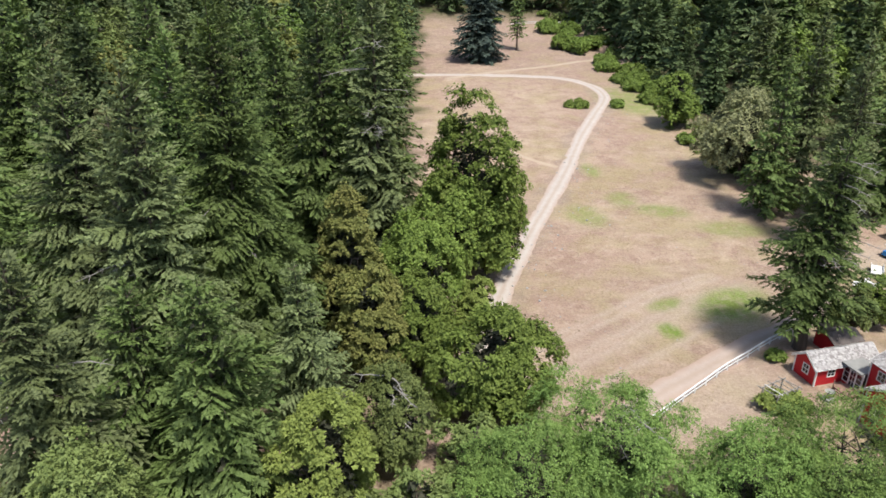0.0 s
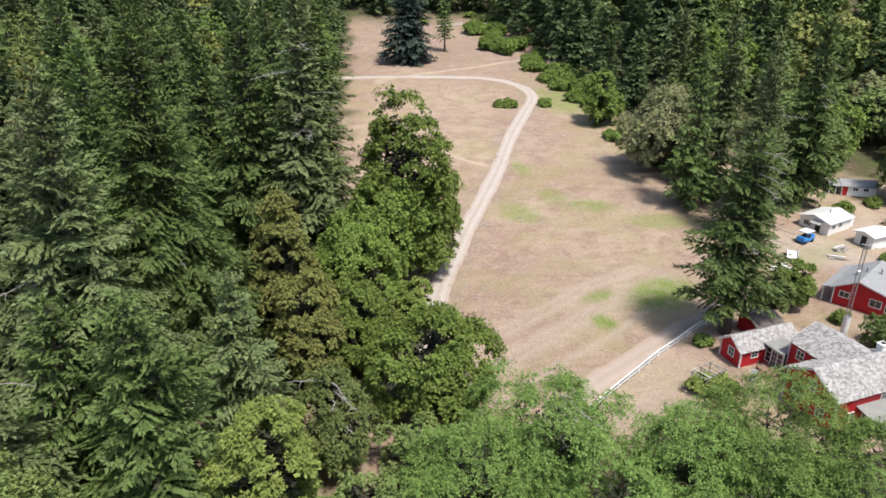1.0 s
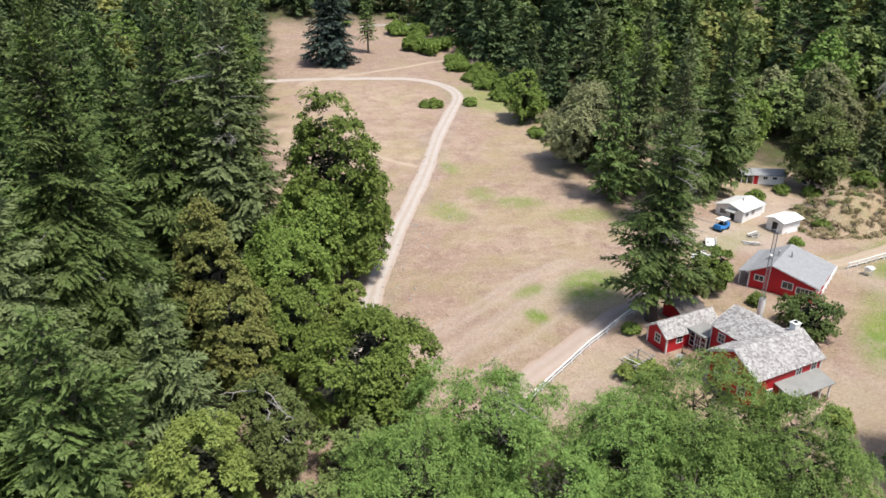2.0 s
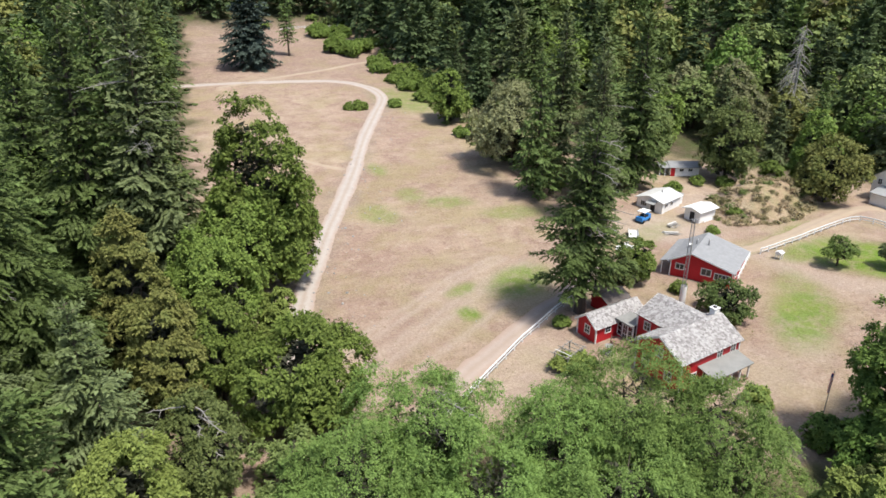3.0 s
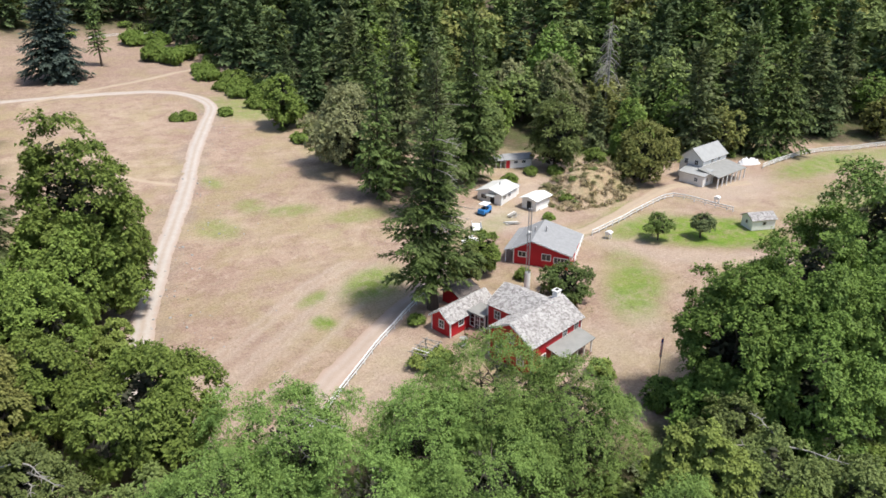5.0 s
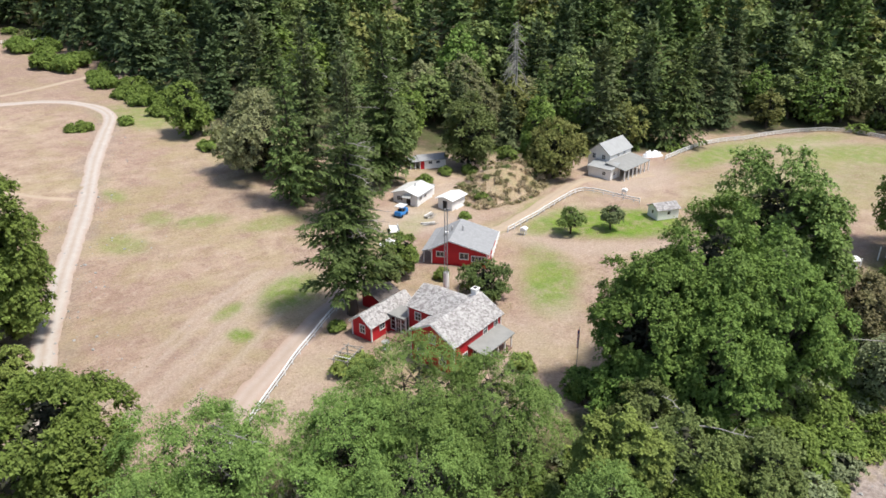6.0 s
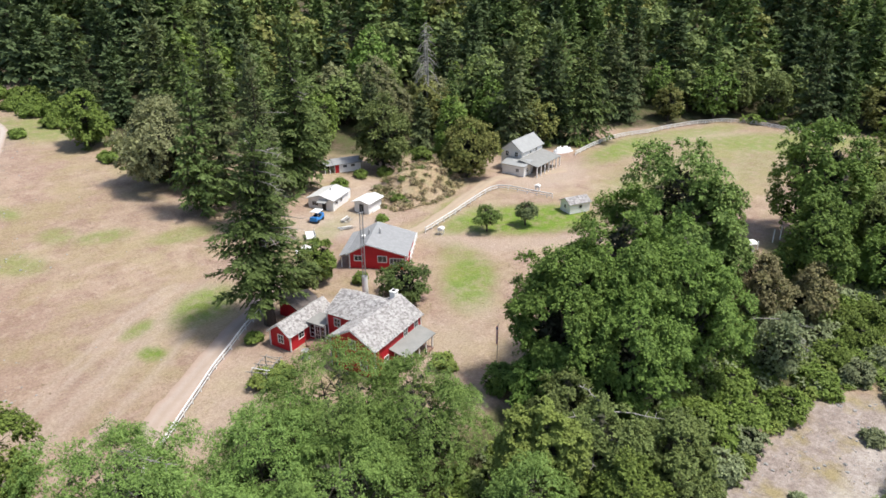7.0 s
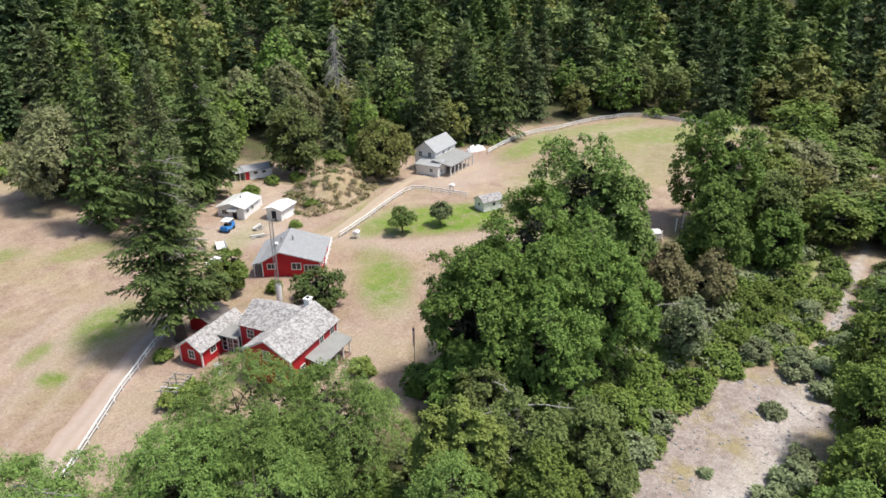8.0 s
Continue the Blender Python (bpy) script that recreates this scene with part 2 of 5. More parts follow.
def make_ground():
    gx, gy = stretch_axis(-30, 235, 1.0, 2600), stretch_axis(-14, 262, 1.0, 2600)
    X, Y = np.meshgrid(gx, gy)
    Z = land(X, Y)
    me = grid_mesh("ground", X, Y, Z)
    wob = 3.0 * rough_noise(X, Y, 22, 5) + 1.2 * rough_noise(X, Y, 6, 6)
    s = 0.5 * X + 0.87 * Y
    d = Y - river_y(X)
    # woods: shaded litter under the trees
    wood = np.maximum.reduce([
        step(170, 178, s + wob) * step(58, 70, X - 0.05 * (Y - 120) + wob) * (1 - step(150, 170, X + wob)),
        step(182, 187, s + 0.5 * wob) * step(166, 178, X),
        step(168, 173, s + 0.5 * wob) * step(120, 128, X) * (1 - step(168, 178, X)),
        step(312, 330, Y + wob),
        step(4, 12, -X + wob) * step(60, 80, Y + X * 0 + wob),
        step(226, 234, X + wob),
        (1 - step(26, 34, d + wob)) * step(9, 13, d + wob),
        1 - step(48, 56, Y + 0.0 * X + wob + np.where(X > 30, 60, 0)),
        step(4, 8, -d + wob * 0.5),
    ])
    wide = 8.5 - 7.0 * step(92, 104, X)
    bed = (1 - step(wide - 1, wide + 2, d + 0.5 * wob)) * step(-wide, -wide + 2.5, d + wob * 0.3)
    green = np.maximum.reduce([
        0.55 * blob(X, Y, 28, 124, 3.4, 5, 20), 0.6 * blob(X, Y, 43, 126, 5, 3.0, -10), 0.5 * blob(X, Y, 54, 118, 6, 3, -10),
        0.85 * blob(X, Y, 44, 91, 6.5, 4.2, 35), 0.9 * blob(X, Y, 32, 83.2, 1.5, 2.2, 20), 0.7 * blob(X, Y, 33.5, 91, 3, 1.6, 30),
        0.6 * blob(X, Y, 33.1, 147, 2.2, 4), 0.5 * blob(X, Y, 36.5, 131.5, 3, 4), 0.6 * blob(X, Y, 55, 200, 8, 14, 20), 0.4 * blob(X, Y, 63, 205, 6, 20, 15),
        0.85 * blob(X, Y, 79, 67.5, 10, 4.2, 40), 0.5 * blob(X, Y, 84, 73, 8, 3.5, 60),
        1.0 * blob(X, Y, 108, 78, 15, 8, -35, 0.3), 0.8 * blob(X, Y, 100, 86, 9, 3.5, 10), 0.6 * blob(X, Y, 92, 90.5, 8, 1.6, 12), 0.5 * blob(X, Y, 104, 95, 9, 1.4, 15),
        0.8 * blob(X, Y, 170, 92, 18, 5, 5), 0.7 * blob(X, Y, 206, 63, 26, 11, -40), 0.55 * blob(X, Y, 195, 88, 26, 5, -20), 0.5 * blob(X, Y, 150, 68, 20, 12), 0.35 * blob(X, Y, 178, 66, 30, 16),
        0.5 * blob(X, Y, 105, 106, 6, 5, 30), 0.55 * blob(X, Y, 112, 104, 7, 3, 15), 0.35 * blob(X, Y, 70, 100, 14, 3, 20),
        0.8 * (1 - step(26, 32, d + wob)) * step(5, 9, d - 6 * (1 - step(92, 104, X))),
    ])
    pale = np.maximum.reduce([
        blob(X, Y, 78, 104, 11, 7, -30), 0.7 * blob(X, Y, 74, 62, 7, 3, 60), 0.6 * blob(X, Y, 60, 58, 8, 6), 0.5 * blob(X, Y, 30, 66, 14, 5, 35),
        0.7 * blob(X, Y, 96, 110, 12, 7, 20), 0.45 * (1 - step(1, 4, near_line(X, Y, TYRES))), *[0.75 * (1 - step(0.25, 1.1, near_line(X, Y, [(x - k * 0.6, y + k * 0.8) for x, y in TYRES]))) for k in (-0.9, 0.9, 4.4, 6.2, -5.5)], 0.6 * (1 - step(1.5, 4.5, near_line(X, Y, YARD_TRACK))),
        0.8 * blob(X, Y, 135, 93, 14, 8, 5), 0.5 * blob(X, Y, 200, 82, 12, 5, -30),
    ])
    near = (1 - step(2.0, 4.5, near_line(X, Y, MAIN_ROAD) + 0.4 * wob))
    for n, v in (("wood", wood), ("bank", blob(X + 0.4 * wob, Y + 0.4 * wob, 106, 107.5, 13, 6.5, 20)), ("upper", step(200, 260, Y + 3 * wob)), ("channel", 1 - step(1.2, 4.2, np.abs(d + 1.5 + 0.45 * wob))), ("bed", bed), ("green", green), ("pale", pale), ("verge", near)):
        mask(me, n, v)
    n = Nodes("dry_pasture")
    big, mid, fine = n.noise(0.035, 5, 0.6), n.noise(0.22, 6, 0.65), n.noise(2.6, 6, 0.7)
    clump, streak = n.noise(0.75, 7, 0.72), n.noise(0.30, 6, 0.7, None, (0.35, 1.6, 1))
    grass = n.mix(n.ramp(big, 0.38, 0.62), (0.385, 0.272, 0.212), (0.475, 0.372, 0.272))
    grass = n.mix(n.ramp(mid, 0.42, 0.62, 0, 0.8), grass, (0.299, 0.201, 0.156))
    grass = n.mix(n.ramp(clump, 0.50, 0.68, 0, 0.75), grass, (0.492, 0.394, 0.312))
    grass = n.mix(n.ramp(streak, 0.48, 0.66, 0, 0.55), grass, (0.320, 0.242, 0.168))
    grass = n.mix(n.ramp(n.noise(0.09, 5, 0.65), 0.46, 0.64, 0, 0.6), grass, (0.345, 0.290, 0.150))
    grass = n.mix(n.math("MULTIPLY", n.attr("pale"), n.ramp(mid, 0.3, 0.6, 0.45, 0.9)), grass, (0.484, 0.394, 0.320))
    grass = n.mix(n.math("MULTIPLY", n.attr("verge"), n.ramp(mid, 0.3, 0.7, 0.1, 0.6)), grass, (0.303, 0.246, 0.201))
    grass = n.mix(n.math("MULTIPLY", n.attr("upper"), n.ramp(clump, 0.35, 0.65, 0.75, 0.2)), grass, (0.290, 0.205, 0.165))
    lawn = n.mix(n.ramp(mid, 0.35, 0.65), (0.128, 0.230, 0.022), (0.205, 0.285, 0.045))
    grass = n.mix(n.math("MULTIPLY", n.attr("green"), n.ramp(n.noise(0.45, 6, 0.7), 0.34, 0.54, 0.35, 1.0)), grass, lawn)
    grass = n.mix(n.math("MULTIPLY", n.attr("bank"), n.ramp(clump, 0.36, 0.6, 0.95, 0.35)), grass, (0.42, 0.30, 0.20))
    litter = n.mix(n.ramp(mid, 0.35, 0.65), (0.086, 0.066, 0.041), (0.082, 0.102, 0.033))
    litter = n.mix(n.ramp(clump, 0.52, 0.66, 0, 0.7), litter, (0.164, 0.127, 0.082))
    grass = n.mix(n.math("MULTIPLY", n.attr("wood"), n.ramp(mid, 0.2, 0.5, 0.75, 1.0)), grass, litter)
    stones = n.mix(n.ramp(n.noise(0.9, 7, 0.75), 0.40, 0.62), (0.305, 0.250, 0.222), (0.450, 0.385, 0.345))
    stones = n.mix(n.ramp(n.noise(0.17, 4), 0.50, 0.66, 0, 0.75), stones, (0.345, 0.285, 0.120))
    stones = n.mix(n.math("MULTIPLY", n.attr("channel"), n.ramp(n.noise(0.35, 6, 0.7), 0.35, 0.65, 0.3, 1.0)), stones, (0.56, 0.51, 0.47))
    grass = n.mix(n.attr("bed"), grass, stones)
    grass = n.mix(n.ramp(fine, 0.38, 0.66, 0.0, 0.5), grass, (0.42, 0.37, 0.33), "MULTIPLY")
    n.bump(n.noise(1.6, 8, 0.75), 1.0, 0.30)
    me.materials.append(n.done(grass, 0.95))
    return tagged(new("ground", me), "dry pink-tan pasture with green patches, sloping to a stony riverbed", "ground", "", "structure")


make_ground()


def make_road(name, pts, width, label, tone, ruts=True, height=0.10, fade=1.0):
    """A strip that follows the land, with two wheel ruts and ragged edges."""
    line = smooth_line(pts, 10)
    across = np.linspace(-1, 1, 13)
    V, A = [], []
    for i, p in enumerate(line):
        t = line[min(i + 1, len(line) - 1)] - line[max(i - 1, 0)]
        t = t / np.linalg.norm(t)
        nrm = np.array((-t[1], t[0]))
        w = width * 0.5 * (1 + 0.05 * math.sin(i * 0.31) + 0.04 * math.sin(i * 0.73 + 1))
        for a in across:
            q = p + nrm * a * w
            rut = -0.03 * math.exp(-((abs(a) - 0.5) / 0.16) ** 2) if ruts else 0
            V.append((*q, h(*q) + height * (1 - a * a) + rut - 0.07 * a ** 4))
            A.append(a)
    ny, nx = len(line), len(across)
    i = np.arange(nx * ny).reshape(ny, nx)
    quads = np.stack([i[:-1, :-1], i[1:, :-1], i[1:, 1:], i[:-1, 1:]], -1).reshape(-1, 4)
    me = fill_mesh(bpy.data.meshes.new(name), np.array(V), quads[:, ::-1])
    mask(me, "across", A)
    n = Nodes(name)
    a = n.math("ABSOLUTE", n.attr("across"))
    wheel = n.math("ADD", a, n.ramp(n.noise(0.8, 4), 0, 1, -0.22, 0.22))
    c = n.mix(n.ramp(n.noise(0.5, 6, 0.7), 0.35, 0.65), tone, tuple(v * 0.88 for v in tone))
    c = n.mix(n.ramp(n.noise(5, 5, 0.7), 0.45, 0.75, 0, 0.4), c, tuple(v * 0.7 for v in tone))
    if ruts:
        c = n.mix(n.ramp(wheel, 0.0, 0.28, 0.6, 0.0), c, (0.336, 0.260, 0.202))
    c = n.mix(n.ramp(wheel, 1.0 - 0.35 * fade, 1.0, 0, 1), c, (0.361, 0.256, 0.197))
    n.bump(n.noise(4, 6, 0.7), 0.6, 0.08)
    me.materials.append(n.done(c, 0.95))
    return tagged(new(name, me), label, "road", "", "structure")


make_road("road", MAIN_ROAD, 4.4, "pale gravel farm road curving up through dry pasture", (0.450, 0.400, 0.355), True, 0.10, 1.7)
make_road("road", UPPER_TRACK, 2.6, "faint dirt track branching off above the gravel road", (0.403, 0.328, 0.244), False, 0.09, 2.0)
make_road("road", SIDE_TRACK, 2.0, "short worn dirt track joining the gravel road", (0.420, 0.336, 0.244), False, 0.09, 2.0)
make_road("road", FENCE_ROAD, 4.6, "grey gravel driveway beside a white board fence", (0.420, 0.340, 0.285), True, 0.10, 1.8)
make_road("road", LANE, 3.6, "rutted dirt lane past the orchard fence to a farmhouse", (0.420, 0.336, 0.244), True, 0.10, 1.5)

# ---- trees ----
def part(name, data, material, parent, label=""):
    """Links a bmesh or a mesh as one mesh object under a thing or a part."""
    if isinstance(data, bmesh.types.BMesh):
        me = bpy.data.meshes.new(name)
        data.to_mesh(me)
        data.free()
    else:
        me = data
    if material and not me.materials:
        me.materials.append(material)
    ob = new(name, me)
    ob.parent = parent
    return tagged(ob, label)


def thing(name, label, category, m, group=""):
    ob = new(name)
    ob.empty_display_size = 0.2
    ob.matrix_world = m
    return tagged(ob, label, category, group)


def sprays(pos, out, up, length, width, bend=0.25):
    """Leaf sprays: small bent blades at pos, pointing along out with the face towards up."""
    out = out / np.linalg.norm(out, axis=1)[:, None]
    side = np.cross(out, up)
    side /= np.linalg.norm(side, axis=1)[:, None] + 1e-9
    nrm = np.cross(side, out)
    L, W = length[:, None], width[:, None]
    c = pos + out * L - nrm * L * bend
    return np.stack([pos + side * W, c, pos - side * W], 1).reshape(-1, 3)


def crown_mesh(name, verts, outer, materials):
    """A crown: leaf sprays, and the added dark twig blades inside it, which have outer below 0."""
    f = np.arange(len(verts)).reshape(-1, 3)
    me = fill_mesh(bpy.data.meshes.new(name), verts, f, False)
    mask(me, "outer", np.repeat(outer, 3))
    for m in materials:
        me.materials.append(m)
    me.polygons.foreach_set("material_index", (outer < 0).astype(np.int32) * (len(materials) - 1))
    return me


def shade_twigs(r, pos, size):
    """Coarse dark twig blades added inside a crown to block light and darken its gaps."""
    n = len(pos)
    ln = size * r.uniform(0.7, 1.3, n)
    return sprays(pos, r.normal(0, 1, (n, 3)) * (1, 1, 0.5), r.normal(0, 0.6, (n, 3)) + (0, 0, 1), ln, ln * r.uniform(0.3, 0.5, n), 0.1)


def tube(path, radii, sides=7):
    """Corners and faces of a tapered tube along a path."""
    V, F = [], []
    for i, (p, r) in enumerate(zip(path, radii)):
        t = np.array(path[min(i + 1, len(path) - 1)], float) - np.array(path[max(i - 1, 0)], float)
        t /= np.linalg.norm(t) + 1e-9
        a = np.cross(t, (0.3, 0.9, 0.2))
        a /= np.linalg.norm(a)
        b = np.cross(t, a)
        for k in range(sides):
            w = 2 * math.pi * k / sides
            V.append(np.array(p) + r * (math.cos(w) * a + math.sin(w) * b))
        if i:
            for k in range(sides):
                F.append(((i - 1) * sides + k, (i - 1) * sides + (k + 1) % sides, i * sides + (k + 1) % sides, i * sides + k))
    return np.array(V), np.array(F)


def tubes_mesh(name, tubes):
    V, F, n = [], [], 0
    for v, f in tubes:
        V.append(v)
        F.append(f + n)
        n += len(v)
    return fill_mesh(bpy.data.meshes.new(name), np.concatenate(V), np.concatenate(F))


def bough_fan(r, length, gap, blade, slim):
    """A fir bough lying along +x: side twigs in two ranks, shorter towards the tip, each set with needle blades.
    Gives the triangles' corners, and how far out each one sits (0 at the trunk, 1 at a shoot's end)."""
    n = max(3, int(length / gap))
    s = np.repeat((np.arange(n) + r.rand(n) * 0.8) / n * 0.94 + 0.08, 2)
    side = np.tile((-1.0, 1.0), n)
    reach = length * (0.47 * np.clip(1.02 - s, 0, 1) ** 0.7 * np.minimum(1, 0.3 + s / 0.25) + 0.045) * r.uniform(0.6, 1.15, 2 * n)
    turn = np.radians(62 - 34 * s + r.normal(0, 9, 2 * n))
    way = np.stack([np.cos(turn), side * np.sin(turn), -0.16 + r.normal(0, 0.20, 2 * n)], 1)
    base = np.stack([s * length, 0 * s, r.normal(0, 0.035, 2 * n) * length], 1)
    m = np.maximum(2, (reach / (blade * 0.36)).astype(int))
    Q = np.repeat(np.arange(2 * n), m)
    u = (np.concatenate([np.arange(k) for k in m]) + r.rand(len(Q))) / m[Q]
    pos = base[Q] + way[Q] * (reach[Q] * u * 0.92)[:, None]
    pos[:, 2] -= 0.10 * reach[Q] * u * u
    out = way[Q] + r.normal(0, 0.34, (len(Q), 3)) * (1, 1, 0.9)
    up = np.array((0.15, 0, 1.0)) + r.normal(0, 0.42, (len(Q), 3))
    ln = blade * r.uniform(0.7, 1.3, len(Q))
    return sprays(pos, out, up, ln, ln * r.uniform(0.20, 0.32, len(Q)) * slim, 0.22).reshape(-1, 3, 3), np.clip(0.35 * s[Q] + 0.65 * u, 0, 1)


def conifer(seed, height, radius, gap=0.42, blade=0.46, tiers=34, low=0.05, droop=0.22, full=0.74, ragged=0.3, slim=1.0, girth=1.0, ring=5.4):
    """Trunk tubes and needle blades of a fir: whorls of fan-shaped boughs, rising at the tip, hanging lower down."""
    r = np.random.RandomState(seed)
    lean = r.uniform(-0.012, 0.012, 2) * height
    sizes = np.array((0.9, 1.7, 3.0, 4.6, 6.6, 9.0))
    fans = [[bough_fan(r, L, gap * (0.75 if L < 2 else 1.0), blade, slim) for _ in range(3)] for L in sizes]
    V, O, core, girths, limbs = [], [], [], [], []
    for i in range(tiers):
        f0 = low + (1 - low) * (i / tiers) ** 0.94
        n = int(round(ring + r.uniform(-0.8, 0.8))) if f0 < 0.93 else 4
        start = r.uniform(0, 6.28)
        for k in range(n):
            f = min(0.985, f0 + r.uniform(-0.35, 0.35) / tiers)
            az = start + 6.283 * k / n + r.uniform(-0.35, 0.35)
            sway = 1 + 0.16 * math.sin(2 * az + seed) + 0.10 * math.sin(9 * f + az + seed)
            L = radius * ((1 - f) ** full * 0.98 + 0.022) * sway * (1 - ragged * r.rand() ** 2) * r.uniform(0.85, 1.12)
            L *= min(1.0, 0.62 + 2.4 * f)
            j = int(np.argmin(np.abs(np.log(sizes / L))))
            T, o = fans[j][r.randint(3)]
            q = T.reshape(-1, 3) * (L / sizes[j])
            x = q[:, 0] / L
            roll = r.normal(0, 0.22)
            q[:, 2] += q[:, 1] * roll
            q[:, 2] *= 0.6 + 0.4 * min(1.5, 3.0 / L)
            lift = 0.50 * max(0.0, f - 0.5) / 0.5 + 0.16
            q[:, 2] += L * (lift * x - (droop + 0.16) * (1.12 - f) * x * x + 0.07 * x ** 4)
            c, s = math.cos(az), math.sin(az)
            w = np.stack([q[:, 0] * c - q[:, 1] * s + lean[0] * f * f, q[:, 0] * s + q[:, 1] * c + lean[1] * f * f, q[:, 2] + f * height], 1)
            V.append(w)
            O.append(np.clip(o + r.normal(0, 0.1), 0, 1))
            for _ in range(4 if f < 0.88 else 0):
                d = r.uniform(0.05, 0.5) * L
                core.append((c * d + lean[0] * f * f, s * d + lean[1] * f * f, f * height + 0.02 * L - 0.3))
                girths.append(min(1.3, 0.05 + 0.17 * L))
            limbs.append((f, az, L, lift))
    path = [np.array((lean[0] * q * q, lean[1] * q * q, height * q - 0.4 * (q == 0))) for q in np.linspace(0, 1, 8)]
    w = (0.011 * height + 0.05) * girth
    T = [tube(path, [w * (1 - 0.96 * q) * (1.35 if q == 0 else 1) for q in np.linspace(0, 1, 8)], 8)]
    for k in r.choice(len(limbs), min(40, len(limbs)), False):
        f, az, L, lift = limbs[k]
        a, o = np.array((lean[0] * f * f, lean[1] * f * f, f * height)), np.array((math.cos(az), math.sin(az), 0))
        T.append(tube([a + o * L * x + (0, 0, L * (lift * x - (droop + 0.16) * (1.12 - f) * x * x)) for x in (0, 0.45, 0.85)], [0.07, 0.045, 0.015], 4))
    # leader: short upright shoots round the tip
    n = 14
    z = r.uniform(0.955, 1.0, n)
    tip = sprays(np.stack([lean[0] * z * z, lean[1] * z * z, z * height], 1), r.normal(0, 0.45, (n, 3)) + (0, 0, 1.0), r.normal(0, 1, (n, 3)), np.full(n, blade * 1.1), np.full(n, blade * 0.2), 0.1)
    V = np.concatenate(V + [tip, shade_twigs(r, np.array(core), np.array(girths))])
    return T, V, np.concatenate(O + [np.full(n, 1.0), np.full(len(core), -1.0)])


def broadleaf(seed, height, radius, leaves, size, low=0.1, heads=7, pads=16, flat=0.5, slim=1.0, pad=0.30, sparse=0.0, hang=0.25):
    """Trunk, limbs and leaf sprays of a broadleaved tree: several domed heads, each of many leafy boughs that
    spread outwards in fraying pads with dark gaps between them."""
    r = np.random.RandomState(seed)
    tall = height * (1 - max(low, 0))
    H = [(0.0, 0.0, 0.0, radius * 0.66)]
    turn = r.uniform(0, 6.28)
    for i in range(heads - 1):
        a = turn + 6.283 * i / (heads - 1) + r.uniform(-0.4, 0.4)
        d = radius * r.uniform(0.38, 0.62)
        H.append((d * math.cos(a), d * math.sin(a), tall * r.uniform(0.05, 0.42), radius * r.uniform(0.36, 0.52)))
    C, N, R = [], [], []
    for k, (hx, hy, down, hr) in enumerate(H):
        n = pads if k else int(pads * 1.5)
        top = height - down
        base = max(low * height, 0.05 * height) + 0.10 * tall * r.rand()
        half = max(0.45 * hr, (top - base) * 0.5)
        v = r.normal(0, 1, (3 * n, 3))
        v /= np.linalg.norm(v, axis=1)[:, None]
        v[:, 2] = np.abs(v[:, 2]) * np.where(r.rand(3 * n) < 0.42, -0.85, 1.0)
        p = v * (hr * 0.88, hr * 0.88, half * 0.92) * r.uniform(0.78, 1.06, (3 * n, 1)) + (hx, hy, top - half)
        inside = np.zeros(len(p), bool)
        for gx, gy, gd, gr in H:
            gh = max(0.45 * gr, (height - gd - base) * 0.5)
            inside |= ((p[:, 0] - gx) / gr) ** 2 + ((p[:, 1] - gy) / gr) ** 2 + ((p[:, 2] - (height - gd - gh)) / gh) ** 2 < 0.30
        p, v = p[~inside][:n], v[~inside][:n]
        C.append(p)
        N.append(v)
        R.append(radius * pad * r.uniform(0.55, 1.15, len(p)) * (0.75 + 0.35 * hr / radius))
    C, N, R = np.concatenate(C), np.concatenate(N), np.concatenate(R)
    C[:, 2] = np.maximum(C[:, 2], 0.06 * height)
    axis = np.array((0, 0, 0.55 + 0.75 * flat)) + N * (1.0 - 0.45 * flat) + r.normal(0, 0.14, N.shape)
    axis /= np.linalg.norm(axis, axis=1)[:, None]
    away = np.stack([C[:, 0], C[:, 1], 0 * R], 1) + r.normal(0, 0.15 * radius, C.shape)
    away -= axis * np.sum(away * axis, 1)[:, None]
    away /= np.linalg.norm(away, axis=1)[:, None] + 1e-6
    cross = np.cross(axis, away)
    w = R ** 2
    B = np.repeat(np.arange(len(R)), np.maximum(8, (leaves * w / w.sum()).astype(int)))
    m = len(B)
    # leaves gather along the side twigs of each bough
    twigs = 9
    ta = np.linspace(-2.5, 2.5, twigs)[None, :] + r.normal(0, 0.16, (len(R), twigs))
    tl = (0.62 + 0.38 * np.cos(ta * 0.6)) * r.uniform(0.65, 1.25, (len(R), twigs))
    tk = r.randint(0, twigs, m)
    u = r.rand(m) ** 0.62
    th = ta[B, tk] + r.normal(0, 0.13, m)
    rho = u * tl[B, tk]
    a, b = rho * np.cos(th), rho * np.sin(th)
    thick = (0.34 - 0.22 * flat) * (1.05 - 0.6 * u)
    c = r.normal(0, 1, m) * thick - hang * rho * rho + 0.12 * np.sin(tk * 2.1 + B)
    pos = C[B] + R[B][:, None] * (away[B] * a[:, None] + cross[B] * b[:, None] + axis[B] * c[:, None])
    out = away[B] * np.cos(th)[:, None] + cross[B] * np.sin(th)[:, None] + r.normal(0, 0.55, (m, 3)) - (0, 0, 0.25)
    up = axis[B] + r.normal(0, 0.40, (m, 3)) + (0, 0, 0.25)
    ln = size * r.uniform(0.65, 1.35, m)
    V = sprays(pos, out, up, ln, ln * r.uniform(0.28, 0.44, m) * slim, 0.2)
    w0 = 0.020 * height + 0.04
    fork = np.array((r.uniform(-0.3, 0.3), r.uniform(-0.3, 0.3), height * max(0.1, low + 0.14)))
    T = [tube([np.array((0, 0, -0.4)), fork * 0.5, fork], [w0 * 1.3, w0, w0 * 0.8], 8)]
